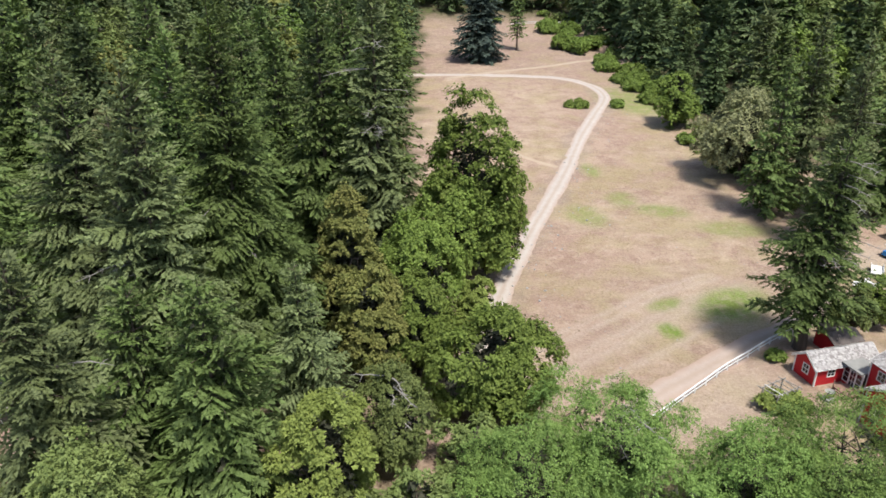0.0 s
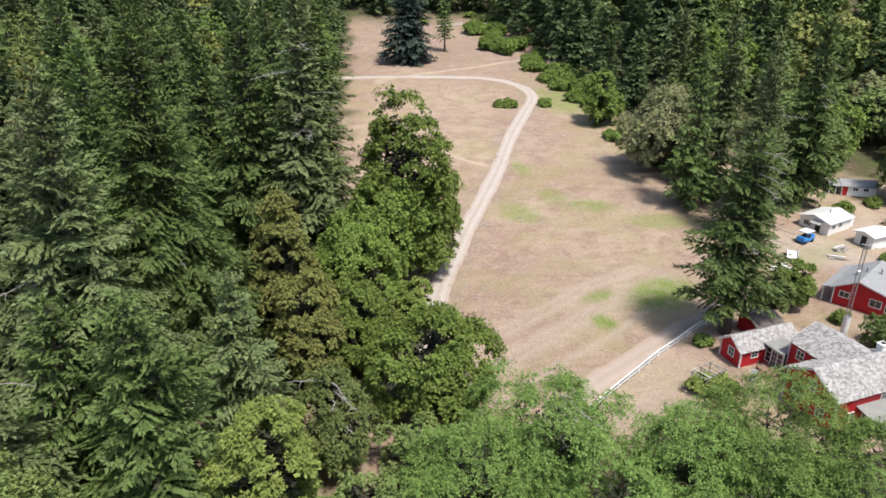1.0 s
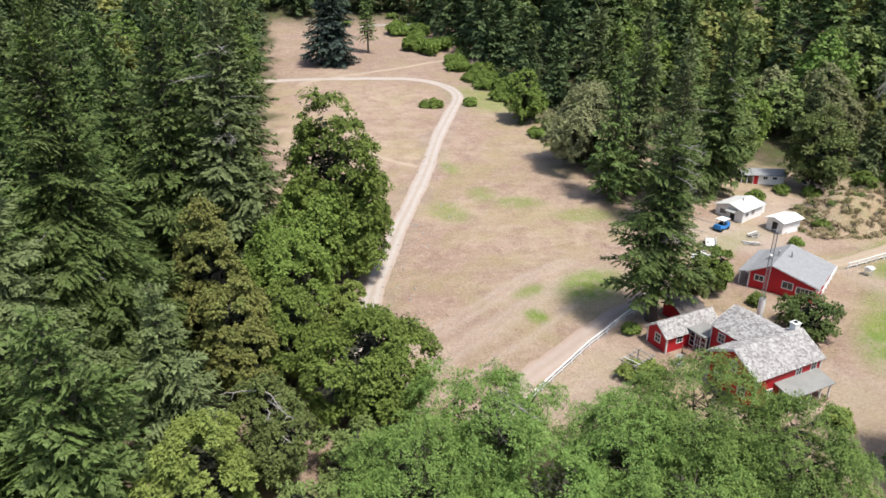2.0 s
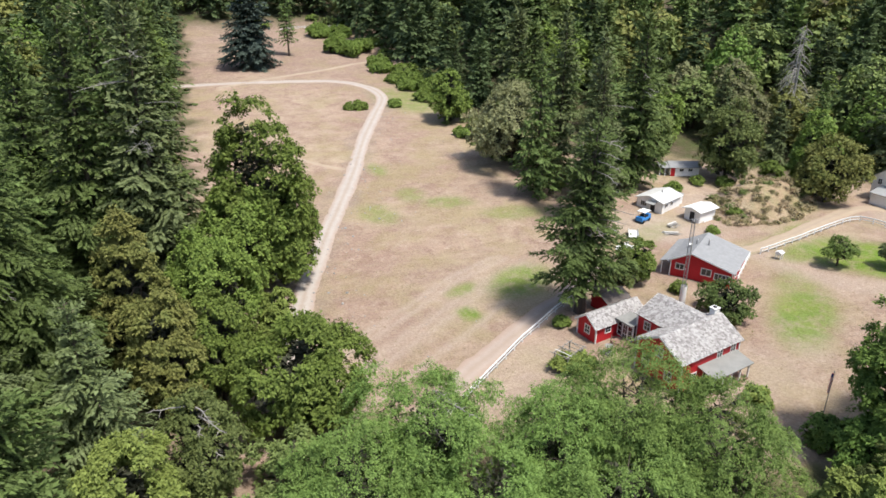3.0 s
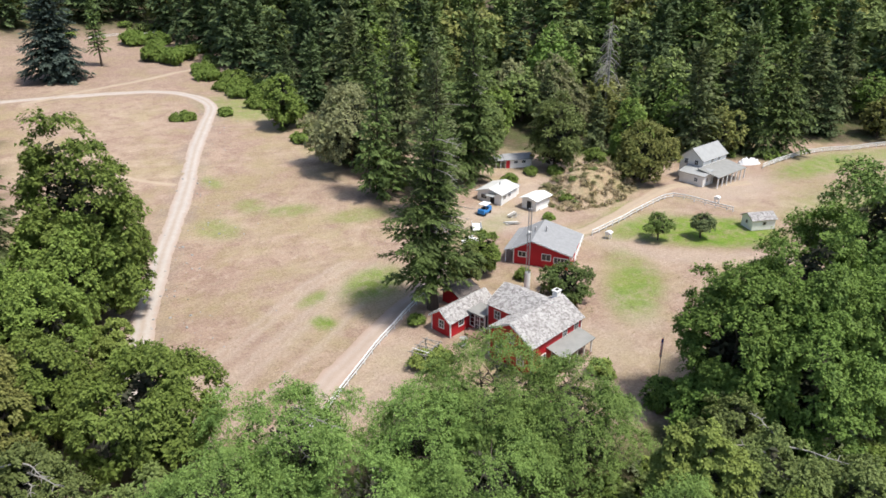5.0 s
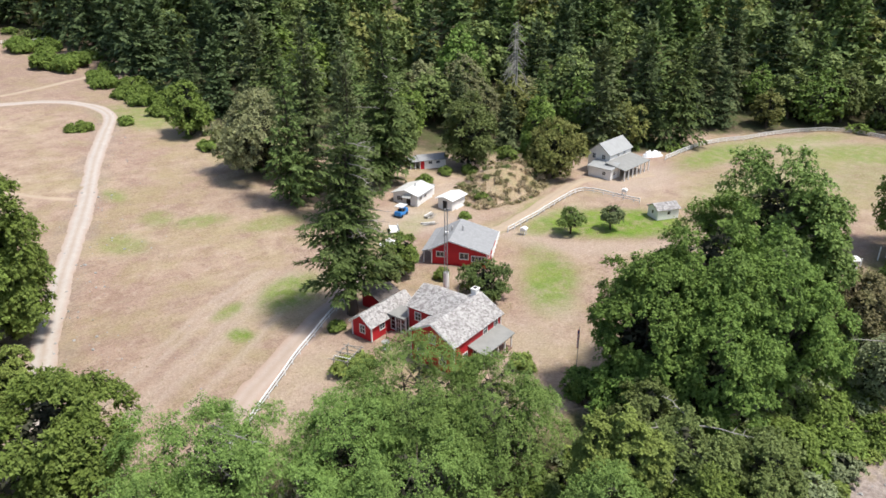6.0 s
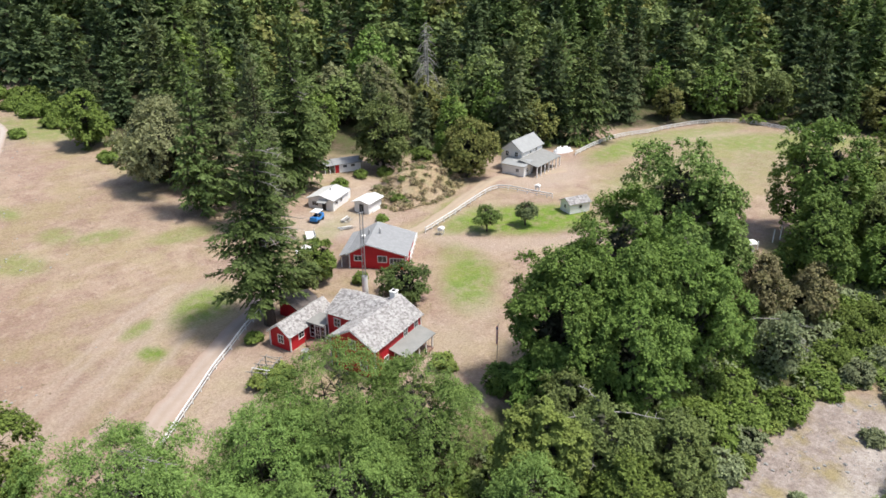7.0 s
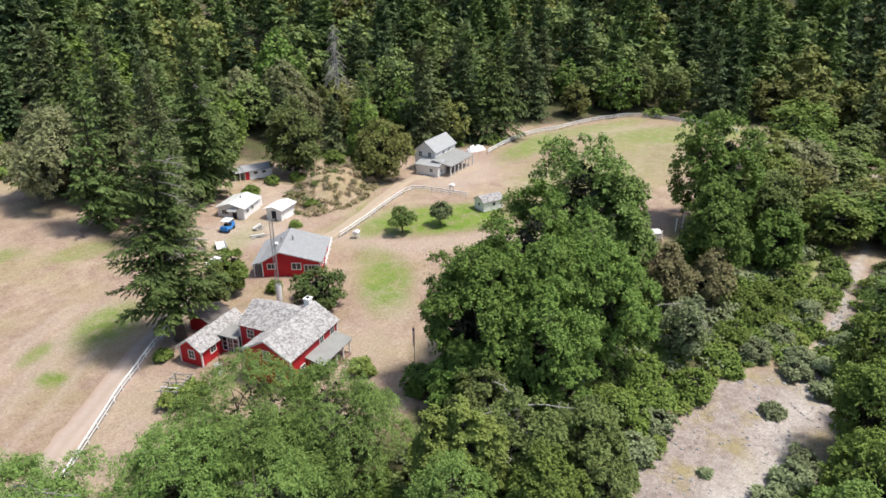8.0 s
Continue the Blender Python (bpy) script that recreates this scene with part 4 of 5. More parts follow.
def make_brush():
    """Low tangled undergrowth on the banks and along the edges of the woods."""
    r = np.random.RandomState(23)
    kinds = [broadleaf(700 + i, 2.0, 2.2, 240, 0.52, low=0.0, heads=5, pads=6, pad=0.34)[1:] for i in range(5)]
    V, M, O = [], [], []

    def want(x, y):
        d = y - float(river_y(x))
        bed = 8.5 - 7.0 * float(step(92, 104, x))
        if 40 < x < 150 and bed + 0.5 < d < 27:
            return r.choice((1, 1, 0, 2, 4)), 0.8
        if 60 < x < 150 and -26 < d < -bed + 0.5:
            return r.choice((1, 2, 0, 4)), 0.9
        s = 0.5 * x + 0.87 * y
        if 74 < x < 158 and 174 < s < 190 and r.rand() < 0.75:
            return r.choice((0, 1, 1)), 1.2
        if 124 < x < 176 and 167 < s < 175:
            return r.choice((0, 1, 1)), 1.0
        if float(blob(x, y, 106, 108, 14, 8, 20)) > 0.3:
            return r.choice((5, 6, 6, 6, 6, 0)), r.uniform(0.2, 0.55)
        if 56 < x < 66 and 190 < y < 262 and x > 68 - 0.05 * (y - 120):
            return r.choice((0, 1, 1)), 1.2
        if 57 < x < 72 and 126 < y < 185 and 64 < x + 0.1 * (y - 142) + 3:
            return r.choice((0, 1)), 0.7
        if 176 < x < 232 and 188.5 < s < 194:
            return r.choice((0, 1, 1)), 1.3
        if 222 < x < 236 and 25 < y < 95:
            return r.choice((0, 1)), 1.5
        if -60 < x < 10 and 36 < y < 60 and x < 14 - (60 - y) * 0.6:
            return r.choice((0, 1, 2)), 1.0
        if -10 < x < 6 and 62 < y < 112 and x < 2 + (y - 62) * 0.03:
            return r.choice((0, 1)), 0.8
        if 64 < x < 74 and 130 < y < 235 and x > 71 - 0.06 * (y - 120) + 2:
            return r.choice((0, 1)), 1.1
        if 20 < x < 70 and 312 < y < 326:
            return r.choice((0, 1)), 1.6
        return None

    for _ in range(2500):
        x, y = r.uniform(-60, 236), r.uniform(-20, 326)
        pick = r.rand()
        if pick < 0.52:
            x, y = r.uniform(40, 150), r.uniform(-18, 38)
        elif pick < 0.64:
            x, y = r.uniform(92, 120), r.uniform(98, 118)
        elif pick < 0.68:
            x, y = r.uniform(56, 72), r.uniform(126, 262)
        w = want(x, y)
        if not w:
            continue
        C, o = kinds[r.randint(5)]
        k = w[1] * r.uniform(0.6, 1.3)
        a = r.uniform(0, 6.28)
        c, s = math.cos(a) * k, math.sin(a) * k
        V.append(C @ np.array(((c, -s, 0), (s, c, 0), (0, 0, k * r.uniform(0.7, 1.3)))).T + (x, y, h(x, y) - 0.1))
        O.append(o)
        M.append(np.where(o < 0, 3, w[0]))
    V = np.concatenate(V)
    me = crown_mesh("undergrowth", V, np.concatenate(O), (OAK, MAPLE, WILLOW, SHADE_TWIGS, LIME, BROWN, STRAW))
    me.polygons.foreach_set("material_index", np.concatenate(M).astype(np.int32))
    me.update()
    tagged(new("undergrowth", me), "tangled green undergrowth on banks and wood edges", "undergrowth", "", "stuff")


make_brush()

# ---- woods behind: one joined thing ----
def make_woods():
    r = np.random.RandomState(7)
    firs = [conifer(500 + i, 30.0, 9.6, 1.15, 0.95, 22, low=0.02, full=(0.58, 0.7, 0.64)[i % 3], ragged=0.65, slim=1.6, droop=0.2 + 0.1 * (i % 2)) for i in range(6)]
    oaks = [broadleaf(520 + i, 20.0, 7.4, 2400, 0.85, low=0.0, heads=8, pads=16, pad=0.25, slim=1.3) for i in range(6)]
    deep_firs = [conifer(540 + i, 30.0, 10.0, 1.6, 1.4, 16, low=0.1, full=0.62, ragged=0.6, slim=1.7) for i in range(4)]
    deep_oaks = [broadleaf(550 + i, 20.0, 7.4, 1000, 1.25, low=0.1, heads=7, pads=12, pad=0.26, slim=1.5) for i in range(3)]
    kinds = {
        "fir_tree": [(T, crown_mesh("crown", V, o, (m, SHADE_TWIGS))) for (T, V, o), m in zip(firs, (FIR, SHADED_FIR, FIR_GREY, FIR_GREY, SHADED_FIR, FIR))],
        "oak_tree": [(T, crown_mesh("crown", V, o, (m, SHADE_TWIGS))) for (T, V, o), m in zip(oaks, (OAK, MAPLE, PALE_OAK, MADRONE, OAK, WALNUT))],
    }
    stems = {k: [tubes_mesh("trunk", T[:12]) for T, _ in v] for k, v in kinds.items()}
    tint = {"oak_tree": ("olive-green", "bright green", "pale grey-olive", "brownish-green", "olive-green", "deep green"), "fir_tree": ("green", "dark green", "grey-green", "grey-green", "dark green", "green")}
    V, M, O, TV, TF, n = [], [], [], [], [], 0
    spots = []

    def ask(x, y):
        s, d = 0.5 * x + 0.87 * y, y - float(river_y(x))
        if y > 60 and x < -14 and x > -0.72 * y - 8 and y < 215 and (x < -78 or y > 128):
            return 0.25
        if -190 < x <= -75 and 205 <= y < 370:
            return 0.25
        if -75 < x < -12 and 215 <= y < 330 and x < -12 - 0.02 * (y - 215):
            return 0.25
        if x >= -14 and y > 318 - max(0, x - 40) * 1.0 and y < 375 and x < 90 and not (x < 58 and y < 330):
            return 0.25
        if 126 < x < 176 and 171 < s < 186:
            return 0.5
        if 176 <= x < 232 and 188 < s < 195 and y > 45:
            return 0.45
        if 72 <= x < 160 and 184 < s < 285 and x - 0.05 * (y - 120) > 74:
            return (0.66 if s < 214 else 0.5) if x > 92 else 0.35
        if 60 < x < 76 and 190 < y < 330 and x > 70 - 0.05 * (y - 190):
            return 0.12
        if 160 <= x < 340 and 193 < s < 290 and y > 45:
            return 0.45
        if x > 232 and -40 < y < 110 and x < 340 and s > 120:
            return 0.5
        if x > 150 and 24 > d > -14 and x < 330:
            return 2.0
        if x > 128 and x < 330 and -42 < d < -14:
            return 0.55
        return -1

    for _ in range(26000):
        x, y = r.uniform(-200, 340), r.uniform(-90, 400)
        p = ask(x, y)
        if p < 0:
            continue
        gap = 8.0 if 0.5 * x + 0.87 * y < 215 and math.hypot(x, y) < 240 else 9.6
        if any((x - a) ** 2 + (y - b) ** 2 < gap * gap for a, b, _ in spots):
            continue
        spots.append((x, y, p))
    for x, y, p in spots:
        low_growth = p > 1
        fir = r.rand() > p
        deep = 0.5 * x + 0.87 * y > 222 or y > 345
        if not deep and math.hypot(x, y) < 250:
            name = "fir_tree" if fir else "oak_tree"
            i = r.randint(6)
            k = r.uniform(0.5, 1.1) if fir else r.uniform(0.65, 1.15)
            t = thing(name, f"{tint[name][i]} {'fir' if fir else 'oak'} in the woods at the valley's edge", name.replace("_", " "), pose(x, y, h(x, y) - 0.2, 0, 0, r.uniform(0, 360)), "trees of the valley woods")
            t.scale = (k, k, k * r.uniform(0.75, 1.15) * (0.66 if low_growth else 1.0))
            part("trunk", stems[name][i], BARK, t)
            part("crown", kinds[name][i][1], None, t)
            continue
        T, C, outer = deep_firs[r.randint(4)] if fir else deep_oaks[r.randint(3)]
        k = r.uniform(0.75, 1.15)
        kz = k * r.uniform(0.8, 1.15) * (0.62 if low_growth else 1.0)
        a = r.uniform(0, 6.28)
        c, s = math.cos(a), math.sin(a)
        R = np.array(((c * k, -s * k, 0), (s * k, c * k, 0), (0, 0, kz)))
        o = np.array((x, y, h(x, y) - 0.2))
        V.append(C @ R.T + o)
        O.append(outer)
        # Below x 95 all deep firs take the copy with shade in its colour.
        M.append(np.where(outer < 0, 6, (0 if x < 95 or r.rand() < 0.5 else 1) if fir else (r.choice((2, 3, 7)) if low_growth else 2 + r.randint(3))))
        for v, f in T[:1]:
            TV.append(v @ R.T + o)
            TF.append(f + n)
            n += len(v)
    V, M = np.concatenate(V), np.concatenate(M)
    lv = np.concatenate([V, np.concatenate(TV)])
    lf = np.concatenate([np.arange(len(V)).reshape(-1, 3), np.concatenate(TF)[:, [0, 1, 2]] + len(V), np.concatenate(TF)[:, [0, 2, 3]] + len(V)])
    me = fill_mesh(bpy.data.meshes.new("woods"), lv, lf, False)
    for m in (SHADED_FIR, FIR, OAK, OAK, MADRONE, BARK, SHADE_TWIGS, WILLOW):
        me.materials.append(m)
    me.polygons.foreach_set("material_index", np.concatenate([M, np.full(len(lf) - len(M), 5)]).astype(np.int32))
    mask(me, "outer", np.concatenate([np.repeat(np.concatenate(O), 3), np.zeros(len(lv) - len(V))]))
    me.update()
    tagged(new("woods", me), "dense mixed fir and oak woods on the hillside", "woods", "", "stuff")
    return len(spots)


make_woods()

# ---- buildings ----
def box(bm, x0, x1, y0, y1, z0, z1, m=None):
    vs = [bm.verts.new((x, y, z)) for z in (z0, z1) for x, y in ((x0, y0), (x1, y0), (x1, y1), (x0, y1))]
    for f in ((3, 2, 1, 0), (4, 5, 6, 7), (0, 1, 5, 4), (1, 2, 6, 5), (2, 3, 7, 6), (3, 0, 4, 7)):
        bm.faces.new([vs[i] for i in f])
    if m:
        bmesh.ops.transform(bm, matrix=m, verts=vs)
    return bm


def block(name, x0, x1, y0, y1, z0, z1, mat, parent, label="", m=None):
    return part(name, box(bmesh.new(), x0, x1, y0, y1, z0, z1, m), mat, parent, label)


def beam(bm, a, b, w, d):
    """A bar of section w by d from a to b."""
    a, b = Vector(a), Vector(b)
    q = (b - a).to_track_quat("X", "Z").to_matrix().to_4x4()
    return box(bm, 0, (b - a).length, -w / 2, w / 2, -d / 2, d / 2, Matrix.Translation(a) @ q)


def prism(name, poly, axis, lo, hi, mat, parent, label=""):
    """A slab with outline poly in the plane across axis ('x' or 'y'), from lo to hi along it."""
    bm = bmesh.new()
    put = (lambda k, a, z: (k, a, z)) if axis == "x" else (lambda k, a, z: (a, k, z))
    a = [bm.verts.new(put(lo, *p)) for p in poly]
    b = [bm.verts.new(put(hi, *p)) for p in poly]
    bm.faces.new(a)
    bm.faces.new(b[::-1])
    for i in range(len(poly)):
        j = (i + 1) % len(poly)
        bm.faces.new((a[j], a[i], b[i], b[j]))
    bmesh.ops.recalc_face_normals(bm, faces=bm.faces)
    return part(name, bm, mat, parent, label)


def roof_slope(parent, mat, eave_a, eave_b, ridge_b, ridge_a, shakes=0.0, label="", thick=0.12, seed=1):
    """One pitch of a roof: a slab, and courses of shakes on it, each with its own edges."""
    A, B, C, D = (np.array(p, float) for p in (eave_a, eave_b, ridge_b, ridge_a))
    nrm = np.cross(B - A, D - A)
    nrm /= np.linalg.norm(nrm)
    if nrm[2] < 0:
        nrm = -nrm
    low = -nrm * thick
    V = [A, B, C, D, A + low, B + low, C + low, D + low]
    F = [(0, 1, 2, 3), (7, 6, 5, 4), (0, 4, 5, 1), (1, 5, 6, 2), (2, 6, 7, 3), (3, 7, 4, 0)]
    V, F = [np.array(V)], [np.array(F)]
    if shakes:
        r = np.random.RandomState(seed)
        up_len, n = np.linalg.norm(D - A), 8
        for row in range(int(up_len / shakes)):
            f0, f1 = row * shakes / up_len, min(1, (row + 1.25) * shakes / up_len)
            L0, L1 = A + (D - A) * f0, B + (C - B) * f0
            M0, M1 = A + (D - A) * f1, B + (C - B) * f1
            k, span = 0.0, np.linalg.norm(L1 - L0)
            while k < span - 0.05:
                w = min(r.uniform(0.14, 0.36), span - k)
                a, b = k / span, (k + w - 0.02) / span
                lift, jut = nrm * r.uniform(0.04, 0.11), (A - D) / up_len * r.uniform(0, 0.06)
                p = [L0 + (L1 - L0) * a + jut, L0 + (L1 - L0) * b + jut, M0 + (M1 - M0) * b, M0 + (M1 - M0) * a]
                V.append(np.array([p[0] + lift, p[1] + lift, p[2] + nrm * 0.012, p[3] + nrm * 0.012, p[0], p[1]]))
                F.append(np.array([(0, 1, 2, 3), (4, 5, 1, 0)]) + n)
                n += 6
                k += w
    me = fill_mesh(bpy.data.meshes.new("roof"), np.concatenate(V), np.concatenate(F), False)
    return part("roof", me, mat, parent, label)


def gable_block(parent, x0, x1, y0, y1, eave, ridge, axis, wall, roof, shakes=0.0, over=0.35, top=None, seed=1, trim=True, base=0.0, skip=()):
    """Four walls and two pitches. axis: the ridge's; top: the ridge's place across it."""
    t = 0.16
    lo, hi, a0, a1 = (x0, x1, y0, y1) if axis == "x" else (y0, y1, x0, x1)
    mid = (a0 + a1) / 2 if top is None else top
    pent = [(a0, base), (a1, base), (a1, eave), (mid, ridge), (a0, eave)]
    prism("wall", pent, axis, lo, lo + t, wall, parent)
    prism("wall", pent, axis, hi - t, hi, wall, parent)
    for k in (a0, a1):
        s = 1 if k == a0 else -1
        c = sorted((k, k + s * t))
        if axis == "x":
            block("wall", lo + t, hi - t, c[0], c[1], base, eave, wall, parent)
        else:
            block("wall", c[0], c[1], lo + t, hi - t, base, eave, wall, parent)
    put = (lambda l, a, z: (l, a, z)) if axis == "x" else (lambda l, a, z: (a, l, z))
    for i, k in enumerate((a0, a1)):
        slope = (ridge - eave) / abs(mid - k)
        e, ez = k + (over if k > mid else -over), eave - over * slope
        if k not in skip:
            roof_slope(parent, roof, put(lo - over, e, ez + 0.14), put(hi + over, e, ez + 0.14), put(hi + over, mid, ridge + 0.14), put(lo - over, mid, ridge + 0.14), shakes, seed=seed + i)
        if trim:
            for end in (lo - over - 0.03, hi + over + 0.03):
                part("barge_board", beam(bmesh.new(), put(end, e, ez + 0.02), put(end, mid, ridge + 0.02), 0.05, 0.2), TRIM, parent)
    if trim:
        for l in (lo, hi):
            for k in (a0, a1):
                p = put(l, k, 0)
                block("corner_board", p[0] - 0.09, p[0] + 0.09, p[1] - 0.09, p[1] + 0.09, base, eave - 0.05, TRIM, parent)


def window(parent, x, y, z, face, w, ht, across=2, down=2, name="window"):
    """A framed window on a wall; face: the degrees to which its outside looks (0: +x)."""
    bm = bmesh.new()
    f = 0.11
    for a in ((-w / 2 - f, -w / 2, 0, ht), (w / 2, w / 2 + f, 0, ht), (-w / 2 - f, w / 2 + f, -f, 0), (-w / 2 - f, w / 2 + f, ht, ht + f)):
        box(bm, 0.0, 0.07, a[0], a[1], a[2], a[3])
    for i in range(1, across):
        box(bm, 0.02, 0.055, -w / 2 + w * i / across - 0.025, -w / 2 + w * i / across + 0.025, 0, ht)
    for i in range(1, down):
        box(bm, 0.02, 0.05, -w / 2, w / 2, ht * i / down - 0.025, ht * i / down + 0.025)
    fr = part(name, bm, TRIM, parent)
    fr.matrix_local = pose(x, y, z, 0, 0, face)
    block("pane", 0.0, 0.02, -w / 2, w / 2, 0, ht, GLASS, fr)
    return fr


def door(parent, x, y, z, face, w, ht, mat):
    d = block("door", 0.0, 0.05, -w / 2, w / 2, 0, ht, mat, parent)
    d.matrix_local = pose(x, y, z, 0, 0, face)
    bm = bmesh.new()
    box(bm, 0, 0.07, -w / 2 - 0.1, -w / 2, 0, ht + 0.1)
    box(bm, 0, 0.07, w / 2, w / 2 + 0.1, 0, ht + 0.1)
    box(bm, 0, 0.07, -w / 2, w / 2, ht, ht + 0.1)
    part("door_frame", bm, TRIM, d)
    return d


def red_house():
    t = thing("house", "red board farmhouse with weathered cedar-shake roofs and white trim", "house", pose(45.5, 70.0, 0, 0, 0, 14))
    S = 0.23
    # low wing
    gable_block(t, 0, 9.0, 0, 3.6, 2.45, 3.75, "x", RED, SHAKE, S, 0.35, None, 3)
    window(t, 0.0, 1.7, 0.95, 180, 0.85, 1.15)
    window(t, 2.2, 0.0, 1.15, -90, 0.95, 0.85)
    # tall middle block, ridge across the wing's
    gable_block(t, 4.6, 11.6, -10.6, -2.9, 4.75, 6.5, "y", RED, SHAKE, S, 0.3, 8.4, 5)
    window(t, 4.6, -4.6, 3.0, 180, 0.95, 1.15)
    window(t, 4.6, -4.7, 0.9, 180, 0.95, 1.2)
    # front block with the long bright roof
    gable_block(t, 0.2, 11.0, -14.0, -7.0, 4.4, 6.4, "x", RED, SHAKE, S, 0.35, None, 9)
    window(t, 0.2, -8.6, 1.4, 180, 0.95, 1.3)
    window(t, 0.2, -10.5, 3.6, 180, 0.95, 1.2)
    window(t, 0.2, -12.2, 1.0, 180, 0.95, 1.3)
    for x in (2.6, 7.2, 9.8):
        window(t, x, -14.0, 3.0 if x > 5 else 1.1, -90, 0.8, 1.15)
    # glazed entry between the wing and the middle block
    block("entry_wall", 4.0, 4.6, -2.9, -0.05, 0, 0.55, RED, t)
    block("entry_roof", 3.5, 6.6, -2.9, 0.1, 2.85, 3.0, PORCHROOF, t, "low grey entry roof")
    for i in range(3):
        window(t, 4.0, -0.55 - 0.93 * i, 0.55 if i != 1 else 0.35, 180, 0.74, 1.95 if i != 1 else 2.1, 1 if i != 1 else 2, 3, "window" if i != 1 else "glazed_door")
    block("entry_post", 3.94, 4.06, -2.95, -2.8, 0.3, 2.85, TRIM, t)
    block("entry_core", 4.06, 4.6, -2.9, -0.05, 0.55, 2.85, DARK, t)
    deck = block("deck", 1.9, 4.0, -3.4, -0.9, 0.28, 0.40, WOOD, t, "weathered reddish wooden deck")
    for i in range(3):
        block("step", 1.9 - 0.28 * (i + 1), 1.9 - 0.28 * i, -3.2, -1.6, 0.0, 0.28 - 0.09 * i, WOOD, deck)
    for x, y in ((1.95, -3.35), (3.0, -3.35), (1.95, -1.0), (3.9, -3.35)):
        block("deck_post", x - 0.05, x + 0.05, y - 0.05, y + 0.05, 0, 1.25, WOOD, deck)
    part("handrail", beam(bmesh.new(), (1.95, -3.35, 1.22), (3.9, -3.35, 1.22), 0.09, 0.07), WOOD, deck)
    # porch on the sunny side
    roof_slope(t, PORCHROOF, (3.2, -16.7, 2.45), (10.6, -16.7, 2.45), (10.6, -14.0, 3.05), (3.2, -14.0, 3.05), 0, "flat grey porch roof")
    block("porch_floor", 3.4, 10.4, -16.45, -14.0, 0, 0.3, WOOD, t)
    for i in range(5):
        x = 3.55 + 1.68 * i
        block("porch_post", x - 0.09, x + 0.09, -16.4, -16.22, 0.3, 2.42, TRIM, t)
    for x in (5.0, 8.5):
        window(t, x, -14.0, 1.0, -90, 0.95, 1.3)
    door(t, 9.8, -14.0, 0.3, -90, 0.95, 2.05, WOOD)
    ch = block("chimney", 10.0, 10.9, -10.5, -9.7, 5.2, 7.2, WHITE, t, "white painted brick chimney")
    block("cap", 9.92, 10.98, -10.58, -9.62, 7.2, 7.32, WHITE, ch)
    block("flue", 10.25, 10.65, -10.3, -9.9, 7.32, 7.45, DARK, ch)
    return t


red_house()


def small_red_shed():
    t = thing("shed", "small dark red shed with a low dark roof behind the house", "shed", pose(51.2, 76.6, 0, 0, 0, 14))
    gable_block(t, 0, 4.2, 0, 3.4, 1.9, 2.7, "x", RED, DARKROOF, 0, 0.3, None, 2, False)
    return t


small_red_shed()


def red_barn():
    t = thing("barn", "red board workshop with a broad grey shingle roof", "barn", pose(70.3, 82.6, 0, 0, 0, 38))
    gable_block(t, 0, 9.6, -6.2, 3.5, 2.95, 4.7, "x", RED, GREYROOF, 0, 0.5, 0.4, 2, True)
    roof_slope(t, GREYROOF, (-0.5, 5.2, 2.45), (10.1, 5.2, 2.45), (10.1, 4.02, 2.86), (-0.5, 4.02, 2.86), 0, "deep grey eave")
    for x in (0.2, 4.8, 9.4):
        block("eave_post", x - 0.07, x + 0.07, 4.9, 5.04, 0, 2.4, TRIM, t)
    window(t, 0, 2.0, 1.5, 180, 1.25, 0.85, 2, 1)
    window(t, 0, -2.2, 1.4, 180, 1.45, 1.05, 2, 1)
    window(t, 0, -4.7, 1.15, 180, 2.3, 0.95, 4, 1)
    for x in (2.5, 6.0):
        window(t, x, -6.2, 1.2, -90, 1.4, 0.9, 3, 1)
    for x, y in ((4.6, 0.9), (5.3, -0.9)):
        p = part("vent", tubes_mesh("vent", [tube([(x, y, 4.3), (x, y, 5.4)], [0.14, 0.14], 10), tube([(x, y, 5.4), (x, y, 5.52)], [0.22, 0.10], 10)]), STEEL, t)
    block("skylight", 3.6, 4.4, 1.5, 2.1, 4.25, 4.55, TRIM, t)
    return t


red_barn()


